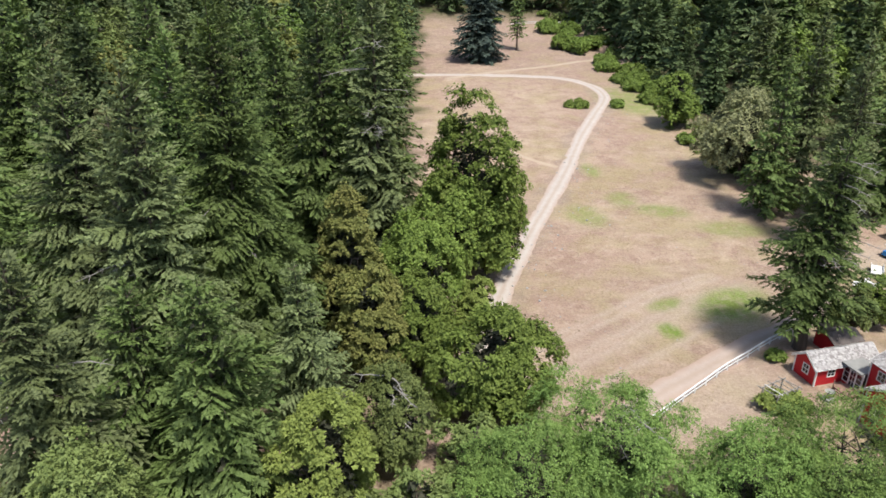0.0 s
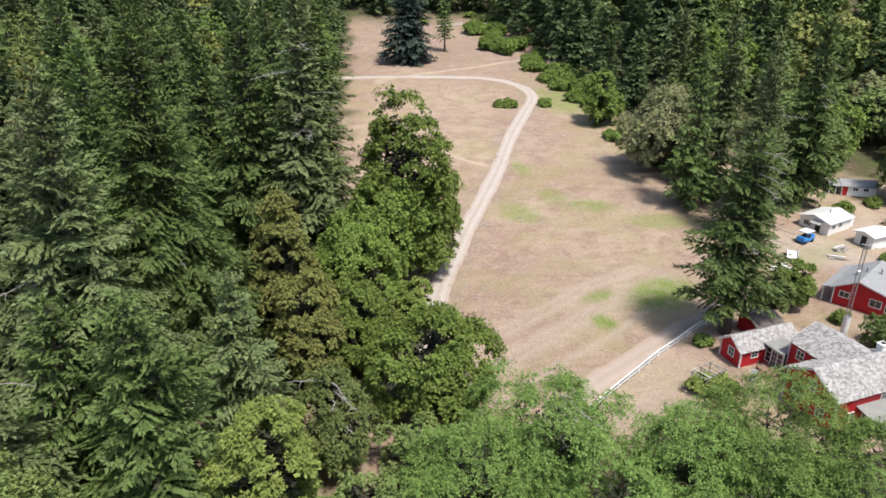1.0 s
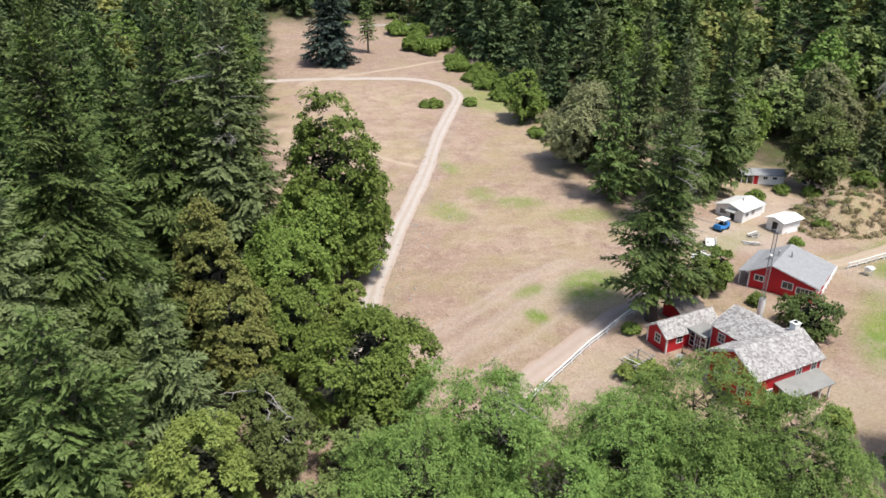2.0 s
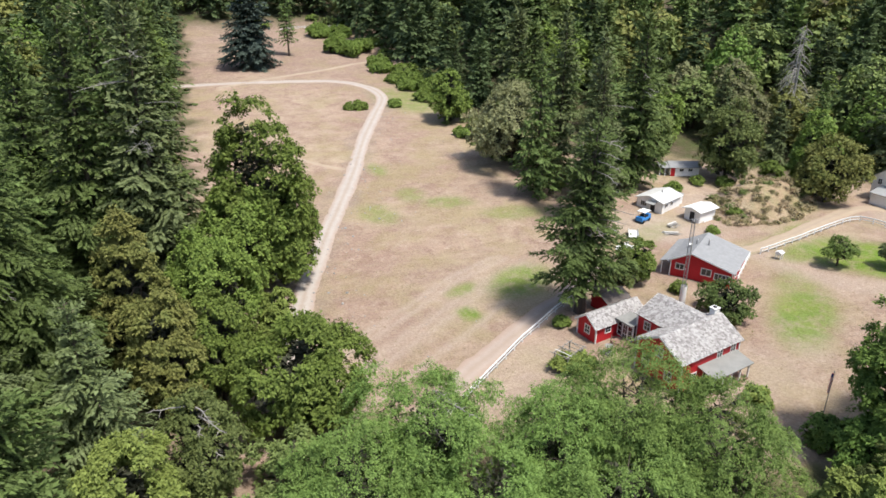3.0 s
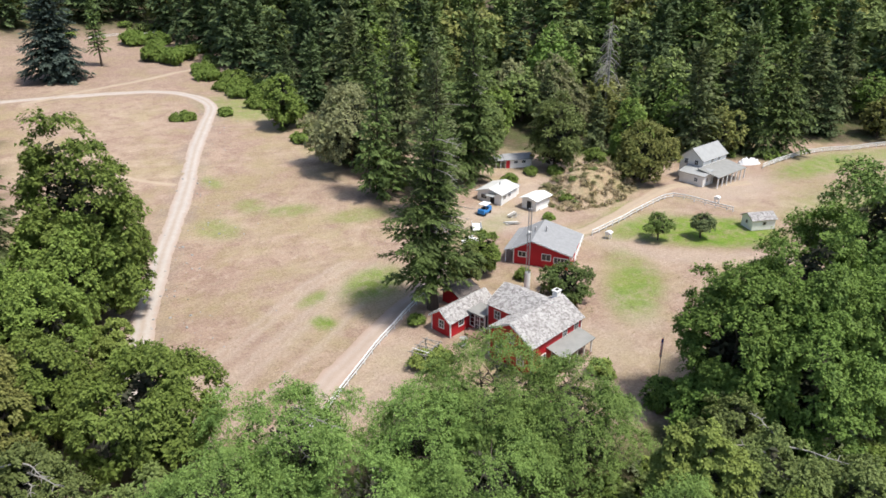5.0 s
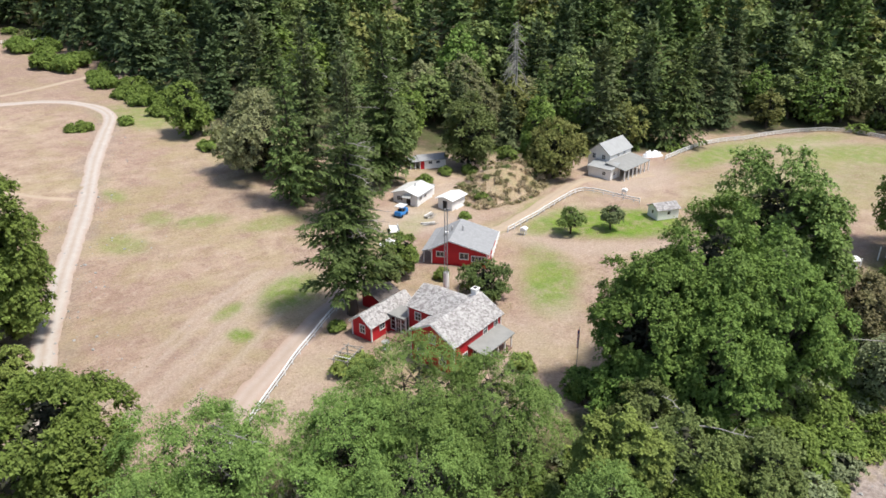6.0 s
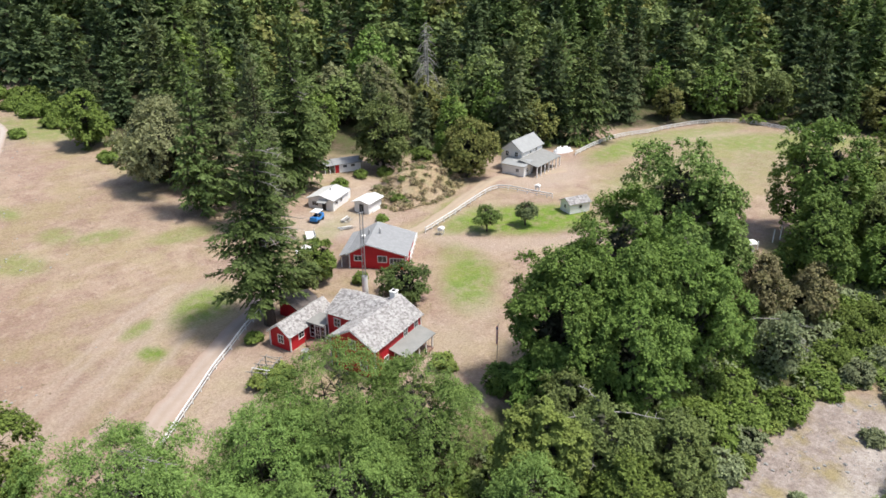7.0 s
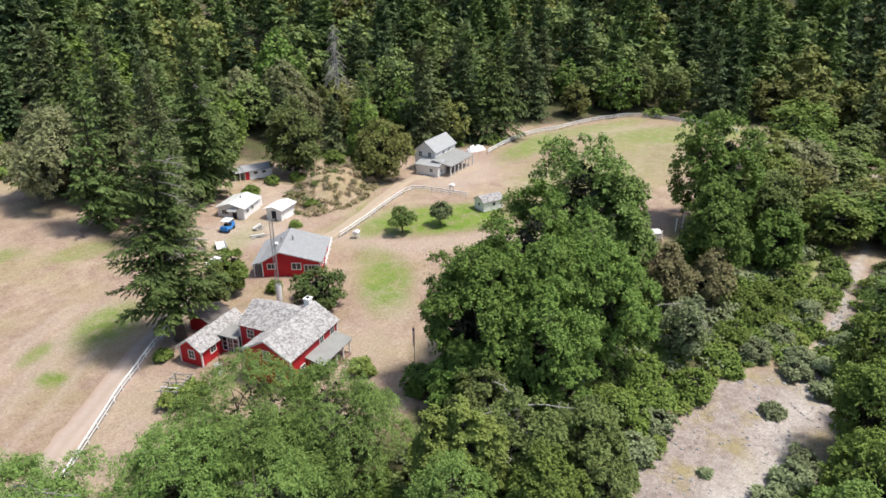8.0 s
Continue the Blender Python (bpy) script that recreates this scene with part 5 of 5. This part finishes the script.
def white_sheds():
    t = thing("shed", "white painted outbuilding with a pale roof and dark doorway", "shed", pose(82.9, 109.1, h(82.9, 109.1) - 0.05, 0, 0, 25), "white outbuildings")
    gable_block(t, 0, 7.0, 0, 5.8, 2.5, 3.35, "x", WHITE, SHEDROOF, 0, 0.45, None, 2, False)
    door(t, 0, 2.1, 0.02, 180, 1.0, 2.0, DARK)
    window(t, 0, 4.2, 1.0, 180, 1.3, 0.9, 3, 1)
    for x in (1.5, 3.6):
        window(t, x, 0, 1.2, -90, 0.9, 0.7, 2, 1)
    roof_slope(t, METALROOF, (-1.3, 1.2, 2.15), (-1.3, 3.2, 2.15), (0, 3.2, 2.4), (0, 1.2, 2.4))
    block("lean_to", 7.0, 8.8, 0.4, 2.4, 0, 2.3, WHITE, t)
    block("lean_to_roof", 7.05, 8.95, 0.25, 2.55, 2.3, 2.4, METALROOF, t)
    part("vent", tubes_mesh("vent", [tube([(3.6, 2.4, 3.1), (3.6, 2.4, 3.9)], [0.12, 0.12], 8)]), STEEL, t)
    t = thing("shed", "small white pump shed with a low hipped white roof", "shed", pose(87.4, 103.1, -0.03, 0, 0, 17), "white outbuildings")
    gable_block(t, 0, 5.0, 0, 3.5, 2.4, 2.85, "x", WHITE, TRIM, 0, 0.5, None, 2, False)
    door(t, 0, 1.7, 0.02, 180, 1.1, 2.0, DARK)
    block("plinth", 1.2, 4.6, -0.25, 0, 0, 0.35, WHITE, t)
    t = thing("shed", "low white shed with a red door half under trees", "shed", pose(95.6, 128.6, h(96, 127.5) - 0.1, 0, 0, -19), "white outbuildings")
    gable_block(t, 2.4, 9.0, 0, 4.0, 2.2, 3.0, "x", WHITE, GREYROOF, 0, 0.4, None, 2, False)
    roof_slope(t, GREYROOF, (-0.2, -0.3, 2.1), (2.4, -0.3, 2.1), (2.4, 2.0, 2.9), (-0.2, 2.0, 2.9))
    roof_slope(t, GREYROOF, (2.4, 4.3, 2.1), (-0.2, 4.3, 2.1), (-0.2, 2.0, 2.9), (2.4, 2.0, 2.9))
    for x, y in ((0, 0), (0, 4), (1.2, 0)):
        block("post", x - 0.07, x + 0.07, y - 0.07, y + 0.07, 0, 2.15, TRIM, t)
    block("back_wall", 0, 2.4, 3.9, 4.0, 0, 2.2, DARK, t)
    door(t, 3.0, 0, 0.05, -90, 1.0, 2.0, RED)
    window(t, 2.4, 1.0, 1.0, 180, 0.6, 0.7, 1, 1)
    for x in (5.0, 7.0):
        window(t, x, 0, 1.2, -90, 0.9, 0.6, 2, 1)


white_sheds()


def white_farmhouse():
    t = thing("house", "two-storey white farmhouse with pale grey roofs and open porch", "house", pose(133.1, 98.8, -0.03, 0, 0, 9))
    gable_block(t, 0, 10.6, 0, 5.8, 5.0, 7.3, "x", WHITE, METALROOF, 0, 0.4, None, 2, False)
    for x in (4.2, 7.2):
        window(t, x, 0, 3.75, -90, 0.75, 0.85, 2, 2)
    for y in (1.6, 4.2):
        window(t, 0, y, 3.6, 180, 0.8, 1.1)
    roof_slope(t, PORCHROOF, (-2.2, -5.6, 2.65), (10.4, -5.6, 2.65), (10.4, -0.05, 3.65), (-2.2, -0.05, 3.65), 0, "pale grey sheet porch roof")
    for i in range(7):
        x = -2.0 + 2.03 * i
        block("porch_post", x - 0.11, x + 0.11, -5.45, -5.23, 0, 2.62, TRIM, t)
        part("brace", beam(bmesh.new(), (x, -5.34, 1.9), (x + 0.6, -5.34, 2.55), 0.07, 0.07), TRIM, t)
    for x in (0.3, 10.2):
        block("porch_post", x - 0.11, x + 0.11, -2.8, -2.58, 0, 3.1, TRIM, t)
    block("annex", -3.6, 0, -2.6, 3.4, 0, 2.5, WHITE, t)
    roof_slope(t, METALROOF, (-3.9, -3.0, 2.6), (-3.9, 3.7, 2.6), (0.0, 3.7, 3.5), (0.0, -3.0, 3.5), 0, "bright white lean-to roof")
    window(t, -3.6, -0.8, 1.0, 180, 0.8, 0.8)
    window(t, -2.0, -2.6, 1.0, -90, 0.8, 0.8)
    door(t, 3.0, 0, 0.05, -90, 0.95, 2.0, DARK)
    for x in (1.2, 5.4, 8.2):
        window(t, x, 0, 1.0, -90, 0.95, 1.2)
    return t


white_farmhouse()


def hut():
    t = thing("shed", "little white shed with a weathered shake roof on the lawn", "shed", pose(116.3, 73.0, 0, 0, 0, -20))
    gable_block(t, 0, 5.0, 0, 3.4, 2.1, 3.0, "x", WHITE, SHAKE, 0.3, 0.3, None, 2, False)
    window(t, 2.6, 0, 1.0, -90, 0.7, 0.7, 1, 1)
    window(t, 0, 1.7, 1.0, 180, 0.6, 0.7, 1, 1)


hut()


def privy():
    t = thing("privy", "tiny white privy with a curved white roof and red door", "privy", pose(120.6, 38.6, 0, 0, 0, -38))
    for name, b in (("wall", (0, 0.08, 0, 1.6)), ("wall", (1.92, 2.0, 0, 1.6)), ("wall", (0.08, 1.92, 1.52, 1.6)), ("wall", (0.08, 1.92, 0, 0.08))):
        block(name, *b, 0, 2.1, WHITE, t)
    arc = [(0.8 + 1.05 * math.cos(a), 2.05 + 0.42 * math.sin(a)) for a in np.linspace(0, math.pi, 9)]
    inner = [(0.8 + 0.97 * math.cos(a), 2.02 + 0.36 * math.sin(a)) for a in np.linspace(math.pi, 0, 9)]
    prism("roof", arc + inner, "x", -0.25, 2.25, WHITE, t)
    door(t, 0, 0.8, 0.02, 180, 0.8, 1.9, RED)


privy()
for x, y, ht in ((130.3, 37.1, 2.6), (132.6, 36.6, 2.9), (124.4, 37.7, 1.8)):
    bm = box(bmesh.new(), -0.09, 0.09, -0.09, 0.09, 0, ht)
    bmesh.ops.bevel(bm, geom=bm.edges[:], offset=0.015, segments=1, affect="EDGES")
    o = part("gate_post", bm, WHITE, None)
    o.location = (x, y, h(x, y) - 0.03)
    tagged(o, "white painted wooden post in dry grass", "post", "meadow posts")

# ---- fences ----
def fence(pts, label, rails=(0.45, 1.05), gap=2.4, post=0.13, curved=True):
    line = smooth_line(pts, 8) if curved else [np.array(p, float) for p in pts]
    keep, run = [line[0]], 0.0
    for a, b in zip(line, line[1:]):
        d, at = np.linalg.norm(b - a), 0.0
        while run + d - at >= gap:
            at += gap - run
            keep.append(a + (b - a) * at / d)
            run = 0.0
        run += d - at
    if np.linalg.norm(keep[-1] - line[-1]) > 0.5:
        keep.append(line[-1])
    o = keep[0]
    z0 = h(*o)
    t = thing("fence", label, "fence", pose(o[0], o[1], z0))
    rnd = random.Random(len(keep))
    for p in keep:
        x, y = p - o
        z = h(*p) - z0 - 0.15
        bm = box(bmesh.new(), -post / 2, post / 2, -post / 2, post / 2, 0, rails[-1] + 0.28)
        q = part("post", bm, TRIM, t)
        q.matrix_local = pose(x, y, z, rnd.uniform(-1.5, 1.5), rnd.uniform(-1.5, 1.5), 0)
    for a, b in zip(keep, keep[1:]):
        for r in rails:
            part("rail", beam(bmesh.new(), (*(a - o), h(*a) - z0 + r + rnd.uniform(-0.02, 0.02)), (*(b - o), h(*b) - z0 + r + rnd.uniform(-0.02, 0.02)), 0.06, 0.16), TRIM, t)
        part("cap", beam(bmesh.new(), (*(a - o), h(*a) - z0 + rails[-1] + 0.14), (*(b - o), h(*b) - z0 + rails[-1] + 0.14), 0.16, 0.05), TRIM, t)
    return t


fence([(48.3, 82.3), (39.0, 75.7), (31.2, 69.3), (25.1, 64.2), (14, 54.5)], "white two-rail board fence along the gravel driveway", (0.5, 0.98), 2.5)
fence([(88.3, 87.3), (98.6, 89.9), (111.4, 93.4), (118.6, 94.2), (120.6, 88.9), (122.2, 81.6)], "white two-rail board fence round the orchard lawn", (0.5, 0.98), 2.4)
fence([(154.9, 97.6), (168.9, 99.3), (180.7, 98.8), (190.7, 95.4), (203.3, 92.4), (213.3, 88.0), (220.0, 83.6), (223.2, 75.9), (221.7, 62.8), (219, 50)], "long white three-rail fence along the far meadow", (0.4, 0.75, 1.1), 3.0)
fence([(77.0, 79.6), (80.6, 82.6), (85.4, 86.6)], "short white board fence beside the red workshop", (0.5, 1.0), 1.9, 0.13, False)
fence([(30, 312), (42, 313), (56, 312)], "pale rail fence at the top of the pasture", (0.5, 1.0), 2.6, 0.15)

# ---- yard things ----
def mast():
    t = thing("radio_mast", "slim grey lattice radio mast on a white tubular base", "mast", pose(62.6, 74.6, 0))
    block("base_plate", -0.5, 0.5, -0.5, 0.5, -0.02, 0.15, STONE, t)
    part("base", tubes_mesh("base", [tube([(0, 0, 0.1), (0, 0, 4.0)], [0.50, 0.46], 14)]), WHITE, t, "white tubular base")
    R, top = 0.30, 14.6
    legs = [(R * math.cos(a), R * math.sin(a)) for a in (0.3, 2.39, 4.49)]
    for x, y in legs:
        part("leg", tubes_mesh("leg", [tube([(x, y, 3.9), (x, y, top)], [0.055, 0.055], 6)]), STEEL, t)
    n = 0
    for i in range(22):
        z0, z1 = 4.0 + 0.48 * i, 4.48 + 0.48 * i
        for a, b in ((0, 1), (1, 2), (2, 0)):
            if i % 2:
                a, b = b, a
            part("brace", beam(bmesh.new(), (*legs[a], z0), (*legs[b], z1), 0.035, 0.035), STEEL, t)
    part("antenna", tubes_mesh("antenna", [tube([(0, 0, top), (0, 0, top + 0.9)], [0.03, 0.015], 6), tube([(-0.7, 0.2, top - 0.1), (0.7, -0.2, top - 0.1)], [0.03, 0.03], 6)]), STEEL, t)


mast()


def utility_cart():
    z = h(77.4, 107.3)
    t = thing("utility_cart", "blue utility cart with a white roof in the yard", "cart", pose(77.4, 107.3, z, 0, 0, 25))
    t.scale = (1.2, 1.2, 1.15)
    block("body", -1.3, 1.3, -0.65, 0.65, 0.35, 0.85, BLUE, t)
    block("bonnet", -1.3, -0.6, -0.6, 0.6, 0.85, 1.05, BLUE, t)
    block("seat", -0.2, 0.3, -0.55, 0.55, 0.85, 1.15, DARK, t)
    block("tray", 0.5, 1.3, -0.62, 0.62, 0.85, 1.2, BLUE, t)
    for x in (-0.65, 0.45):
        for y in (-0.58, 0.58):
            block("roof_post", x - 0.03, x + 0.03, y - 0.03, y + 0.03, 0.85, 1.85, STEEL, t)
    block("roof", -0.95, 0.95, -0.75, 0.75, 1.85, 1.95, TRIM, t, "white canopy roof")
    for x in (-0.85, 0.85):
        for y in (-0.72, 0.60):
            w = part("wheel", tubes_mesh("wheel", [tube([(x, y, 0.3), (x, y + 0.02, 0.3), (x, y + 0.18, 0.3), (x, y + 0.2, 0.3)], [0.1, 0.3, 0.3, 0.1], 14)]), RUBBER, t)


utility_cart()


def flagpole():
    t = thing("flagpole", "grey flagpole with a limp red, white and blue flag", "flagpole", pose(61.0, 46.5, h(61, 46.5)))
    part("pole", tubes_mesh("pole", [tube([(0, 0, -0.1), (0.0, 0, 7.2)], [0.06, 0.03], 8), tube([(0, 0, 7.2), (0, 0, 7.35)], [0.07, 0.02], 8)]), STEEL, t)
    flag = block("flag", 0.03, 0.09, 0.0, 0.30, 4.3, 6.9, REDCLOTH, t, "limp striped flag")
    for i in range(4):
        block("stripe", 0.02, 0.10, 0.03 + 0.07 * i, 0.06 + 0.07 * i, 4.35, 6.4, TRIM, flag)
    block("canton", 0.02, 0.10, 0.02, 0.28, 6.4, 6.85, NAVY, flag)


flagpole()


def stand(x, y, label):
    t = thing("well_box", label, "box", pose(x, y, h(x, y), 0, 0, 20), "white boxes by the orchard fence")
    for a in (-0.4, 0.4):
        for b in (-0.4, 0.4):
            block("leg", a - 0.06, a + 0.06, b - 0.06, b + 0.06, -0.05, 0.9, TRIM, t)
    block("box", -0.5, 0.5, -0.5, 0.5, 0.9, 1.3, WHITE, t)
    prism("roof", [(-0.65, 1.3), (0.65, 1.3), (0, 1.6)], "x", -0.6, 0.6, WHITE, t)


stand(89.9, 84.6, "white roofed box on legs beside the orchard fence")
stand(123.9, 87.0, "white roofed box on legs beside the orchard fence")


def tarp_pile():
    r = np.random.RandomState(4)
    a, b = np.meshgrid(np.linspace(-1, 1, 25), np.linspace(-1, 1, 19))
    e = np.clip(1 - (a * a + b * b) ** 1.5, 0, 1)
    z = e ** 0.6 * (0.55 + 0.35 * rough_noise(a, b, 0.45, 3) + 0.2 * rough_noise(a, b, 0.2, 8)) - 0.06
    z = z * 2.1
    me = grid_mesh("tarpaulin_pile", a * 2.9 * (1 + 0.14 * rough_noise(a, b, 0.9, 9)), b * 1.7 * (1 + 0.15 * rough_noise(b, a, 0.8, 2)), z)
    me.materials.append(TARP)
    o = tagged(new("tarpaulin_pile", me), "rumpled white tarpaulin heap beside the farmhouse", "tarpaulin")
    o.matrix_world = pose(155.4, 102.0, h(155.4, 102.0), 0, 0, -20)


tarp_pile()


def planter(x, y):
    t = thing("stone_birdbath", "grey weathered stone basin on a square plinth", "birdbath", pose(x, y, h(x, y), 0, 0, 14))
    block("plinth", -0.55, 0.55, -0.55, 0.55, -0.02, 0.35, STONE, t)
    block("stem", -0.2, 0.2, -0.2, 0.2, 0.35, 1.0, STONE, t)
    part("basin", tubes_mesh("basin", [tube([(0, 0, 1.0), (0, 0, 1.15), (0, 0, 1.3)], [0.2, 0.5, 0.6], 14)]), STONE, t)


planter(45.9, 67.2)


def trellis(x, y):
    t = thing("trellis", "grey weathered timber trellis overgrown by a vine", "trellis", pose(x, y, h(x, y), 0, 0, 28))
    for a in (-1.7, 0.0, 1.7):
        for b in (-1.0, 1.0):
            block("post", a - 0.06, a + 0.06, b - 0.06, b + 0.06, -0.1, 2.3, DEADWOOD, t)
    for b in (-1.0, 1.0):
        part("beam", beam(bmesh.new(), (-2.2, b, 2.36), (2.2, b, 2.36), 0.09, 0.12), DEADWOOD, t)
    for i in range(7):
        a = -1.9 + 0.62 * i
        part("slat", beam(bmesh.new(), (a, -1.5 + 0.2 * (i % 2), 2.46), (a + 0.35 * (i % 3 - 1), 1.5 - 0.3 * (i % 3), 2.46), 0.08, 0.07), TRIM if i == 1 else DEADWOOD, t)


trellis(39.4, 66.4)


def snag(x, y, height):
    """A dead fir: a bleached trunk with drooping bare limbs."""
    t = thing("dead_tree", "bleached grey dead fir with drooping bare limbs", "dead tree", pose(x, y, h(x, y) - 0.2))
    part("trunk", tubes_mesh("trunk", [tube([(0, 0, -0.3), (0.2, 0.1, height * 0.5), (0.1, 0.3, height)], [0.5, 0.32, 0.05], 8)]), DEADWOOD, t)
    r = np.random.RandomState(int(x))
    for i in range(56):
        f, a = r.uniform(0.3, 0.98), r.uniform(0, 6.28)
        L = (1 - f) * 5.5 + 1.4
        o = np.array((math.cos(a), math.sin(a), 0))
        path = [np.array((0.1, 0.2, f * height)) + o * L * k - (0, 0, L * (0.9 * k * k - 0.15 * k)) for k in np.linspace(0, 1, 5)]
        part("limb", tubes_mesh("limb", [tube(path, [0.10, 0.09, 0.075, 0.06, 0.03], 4)]), DEADWOOD, t)


snag(142.5, 141.0, 31)
snag(150.5, 150.0, 27)


def lumber(x, y, turn, n, label):
    t = thing("lumber_pile", label, "lumber", pose(x, y, h(x, y), 0, 0, turn))
    r = random.Random(n)
    for i in range(n):
        a, k = r.uniform(-16, 16), r.uniform(-0.6, 0.6)
        p = block("board", -1.4, 1.4, -0.1, 0.1, 0.0, 0.06, DEADWOOD if i % 3 else TRIM, t)
        p.matrix_local = pose(r.uniform(-0.4, 0.4), k, 0.02 + 0.065 * i * 0.6, 0, 0, a)


lumber(82.0, 103.6, 35, 12, "loose pile of pale boards in the yard")
lumber(79.2, 100.2, -20, 8, "scattered pale boards on bare ground")
lumber(41.0, 66.9, 40, 5, "white and grey boards beside the vine trellis")


def trailer(x, y, turn, label):
    t = thing("flat_trailer", label, "trailer", pose(x, y, h(x, y), 0, 0, turn))
    block("bed", -1.8, 1.8, -0.9, 0.9, 0.55, 0.7, TRIM, t)
    for s in (-0.9, 0.86):
        block("side", -1.8, 1.8, s, s + 0.04, 0.7, 1.15, TRIM, t)
    part("drawbar", beam(bmesh.new(), (1.8, 0, 0.55), (3.0, 0, 0.5), 0.08, 0.08), STEEL, t)
    for y0 in (-1.08, 0.92):
        part("wheel", tubes_mesh("wheel", [tube([(0, y0, 0.33), (0, y0 + 0.02, 0.33), (0, y0 + 0.15, 0.33), (0, y0 + 0.17, 0.33)], [0.1, 0.33, 0.33, 0.1], 14)]), RUBBER, t)


trailer(66.5, 96.0, 20, "white utility trailer parked behind the old fir")
trailer(71.5, 101.5, 60, "white utility trailer parked in the bare yard")

# ---- stones ----
def make_stones():
    """River cobbles and field rocks, too many to count."""
    r = np.random.RandomState(31)
    ball = bmesh.new()
    bmesh.ops.create_icosphere(ball, subdivisions=1, radius=1.0)
    V0 = np.array([v.co for v in ball.verts])
    F0 = np.array([[v.index for v in f.verts] for f in ball.faces])
    ball.free()
    V, F, n = [], [], 0
    for i in range(1500):
        if i < 1150:
            x = r.uniform(56, 132)
            wide = 8.0 - 7.0 * float(step(92, 104, x))
            y = float(river_y(x)) + r.uniform(-wide, wide)
            k = 0.06 + 0.20 * r.rand() ** 4
        elif i < 1350:
            p = np.array(MAIN_ROAD[1:8])[r.randint(7)] + r.normal(0, 1, 2) * (2.5, 9)
            x, y, k = p[0] + 4.0, p[1], 0.08 + 0.22 * r.rand() ** 3
        else:
            x, y, k = r.uniform(14, 60), r.uniform(70, 200), 0.04 + 0.12 * r.rand() ** 3
        q = V0 * (k * r.uniform(0.7, 1.3, 3)) * (1, 1, 0.7) * (1 + 0.16 * r.normal(0, 1, (len(V0), 1)))
        V.append(q + (x, y, h(x, y) + k * 0.2))
        F.append(F0 + n)
        n += len(V0)
    me = fill_mesh(bpy.data.meshes.new("stones"), np.concatenate(V), np.concatenate(F), False)
    me.materials.append(STONE)
    tagged(new("stones", me), "scattered grey stones on the riverbed and pasture", "stones", "", "stuff")


make_stones()


# ---- dry grass ----
def make_grass():
    """Tufts of dry grass and weeds on the pasture and round the yards."""
    r = np.random.RandomState(41)
    P = []
    x, y = r.uniform(8, 120, 15000), r.uniform(56, 205, 15000)
    keep = (x > 10 + 0.30 * (y - 95)) | (y < 95)
    keep &= (x < 62 + 0.0 * y) | ((y < 96) & (y > 50)) | ((x > 90) & (y < 116))
    keep &= 0.5 * x + 0.87 * y < 172
    for line, w in ((MAIN_ROAD, 2.6), (FENCE_ROAD, 2.8), (LANE, 2.2)):
        keep &= near_line(x, y, line) > w
    keep &= ~((x > 43) & (x < 64) & (y > 52) & (y < 80)) & ~((x > 66) & (x < 82) & (y > 76) & (y < 92))
    keep &= rough_noise(x, y, 16, 12) + 0.7 * rough_noise(x, y, 5, 13) > r.uniform(-0.4, 1.2, len(x))
    x, y = x[keep], y[keep]
    bx = r.uniform(58, 112, 900)
    by = river_y(bx) + r.uniform(-6, 8, 900)
    keep = rough_noise(bx, by, 9, 21) > 0.15
    x, y = np.concatenate([x, bx[keep]]), np.concatenate([y, by[keep]])
    B = np.repeat(np.arange(len(x)), 5)
    n = len(B)
    size = r.uniform(0.10, 0.30, len(x))[B]
    pos = np.stack([x[B] + r.normal(0, 0.16, n), y[B] + r.normal(0, 0.16, n), 0 * size], 1)
    pos[:, 2] = land(pos[:, 0], pos[:, 1]) - 0.02
    way = r.normal(0, 0.55, (n, 3)) + (0, 0, 0.8)
    V = sprays(pos, way, r.normal(0, 1, (n, 3)), size, size * 0.16, 0.25)
    me = crown_mesh("dry_grass", V, np.zeros(n), (STRAW, SHADE_TWIGS))
    tagged(new("dry_grass", me), "straw-coloured grass tufts over the pasture", "grass", "", "stuff")


make_grass()
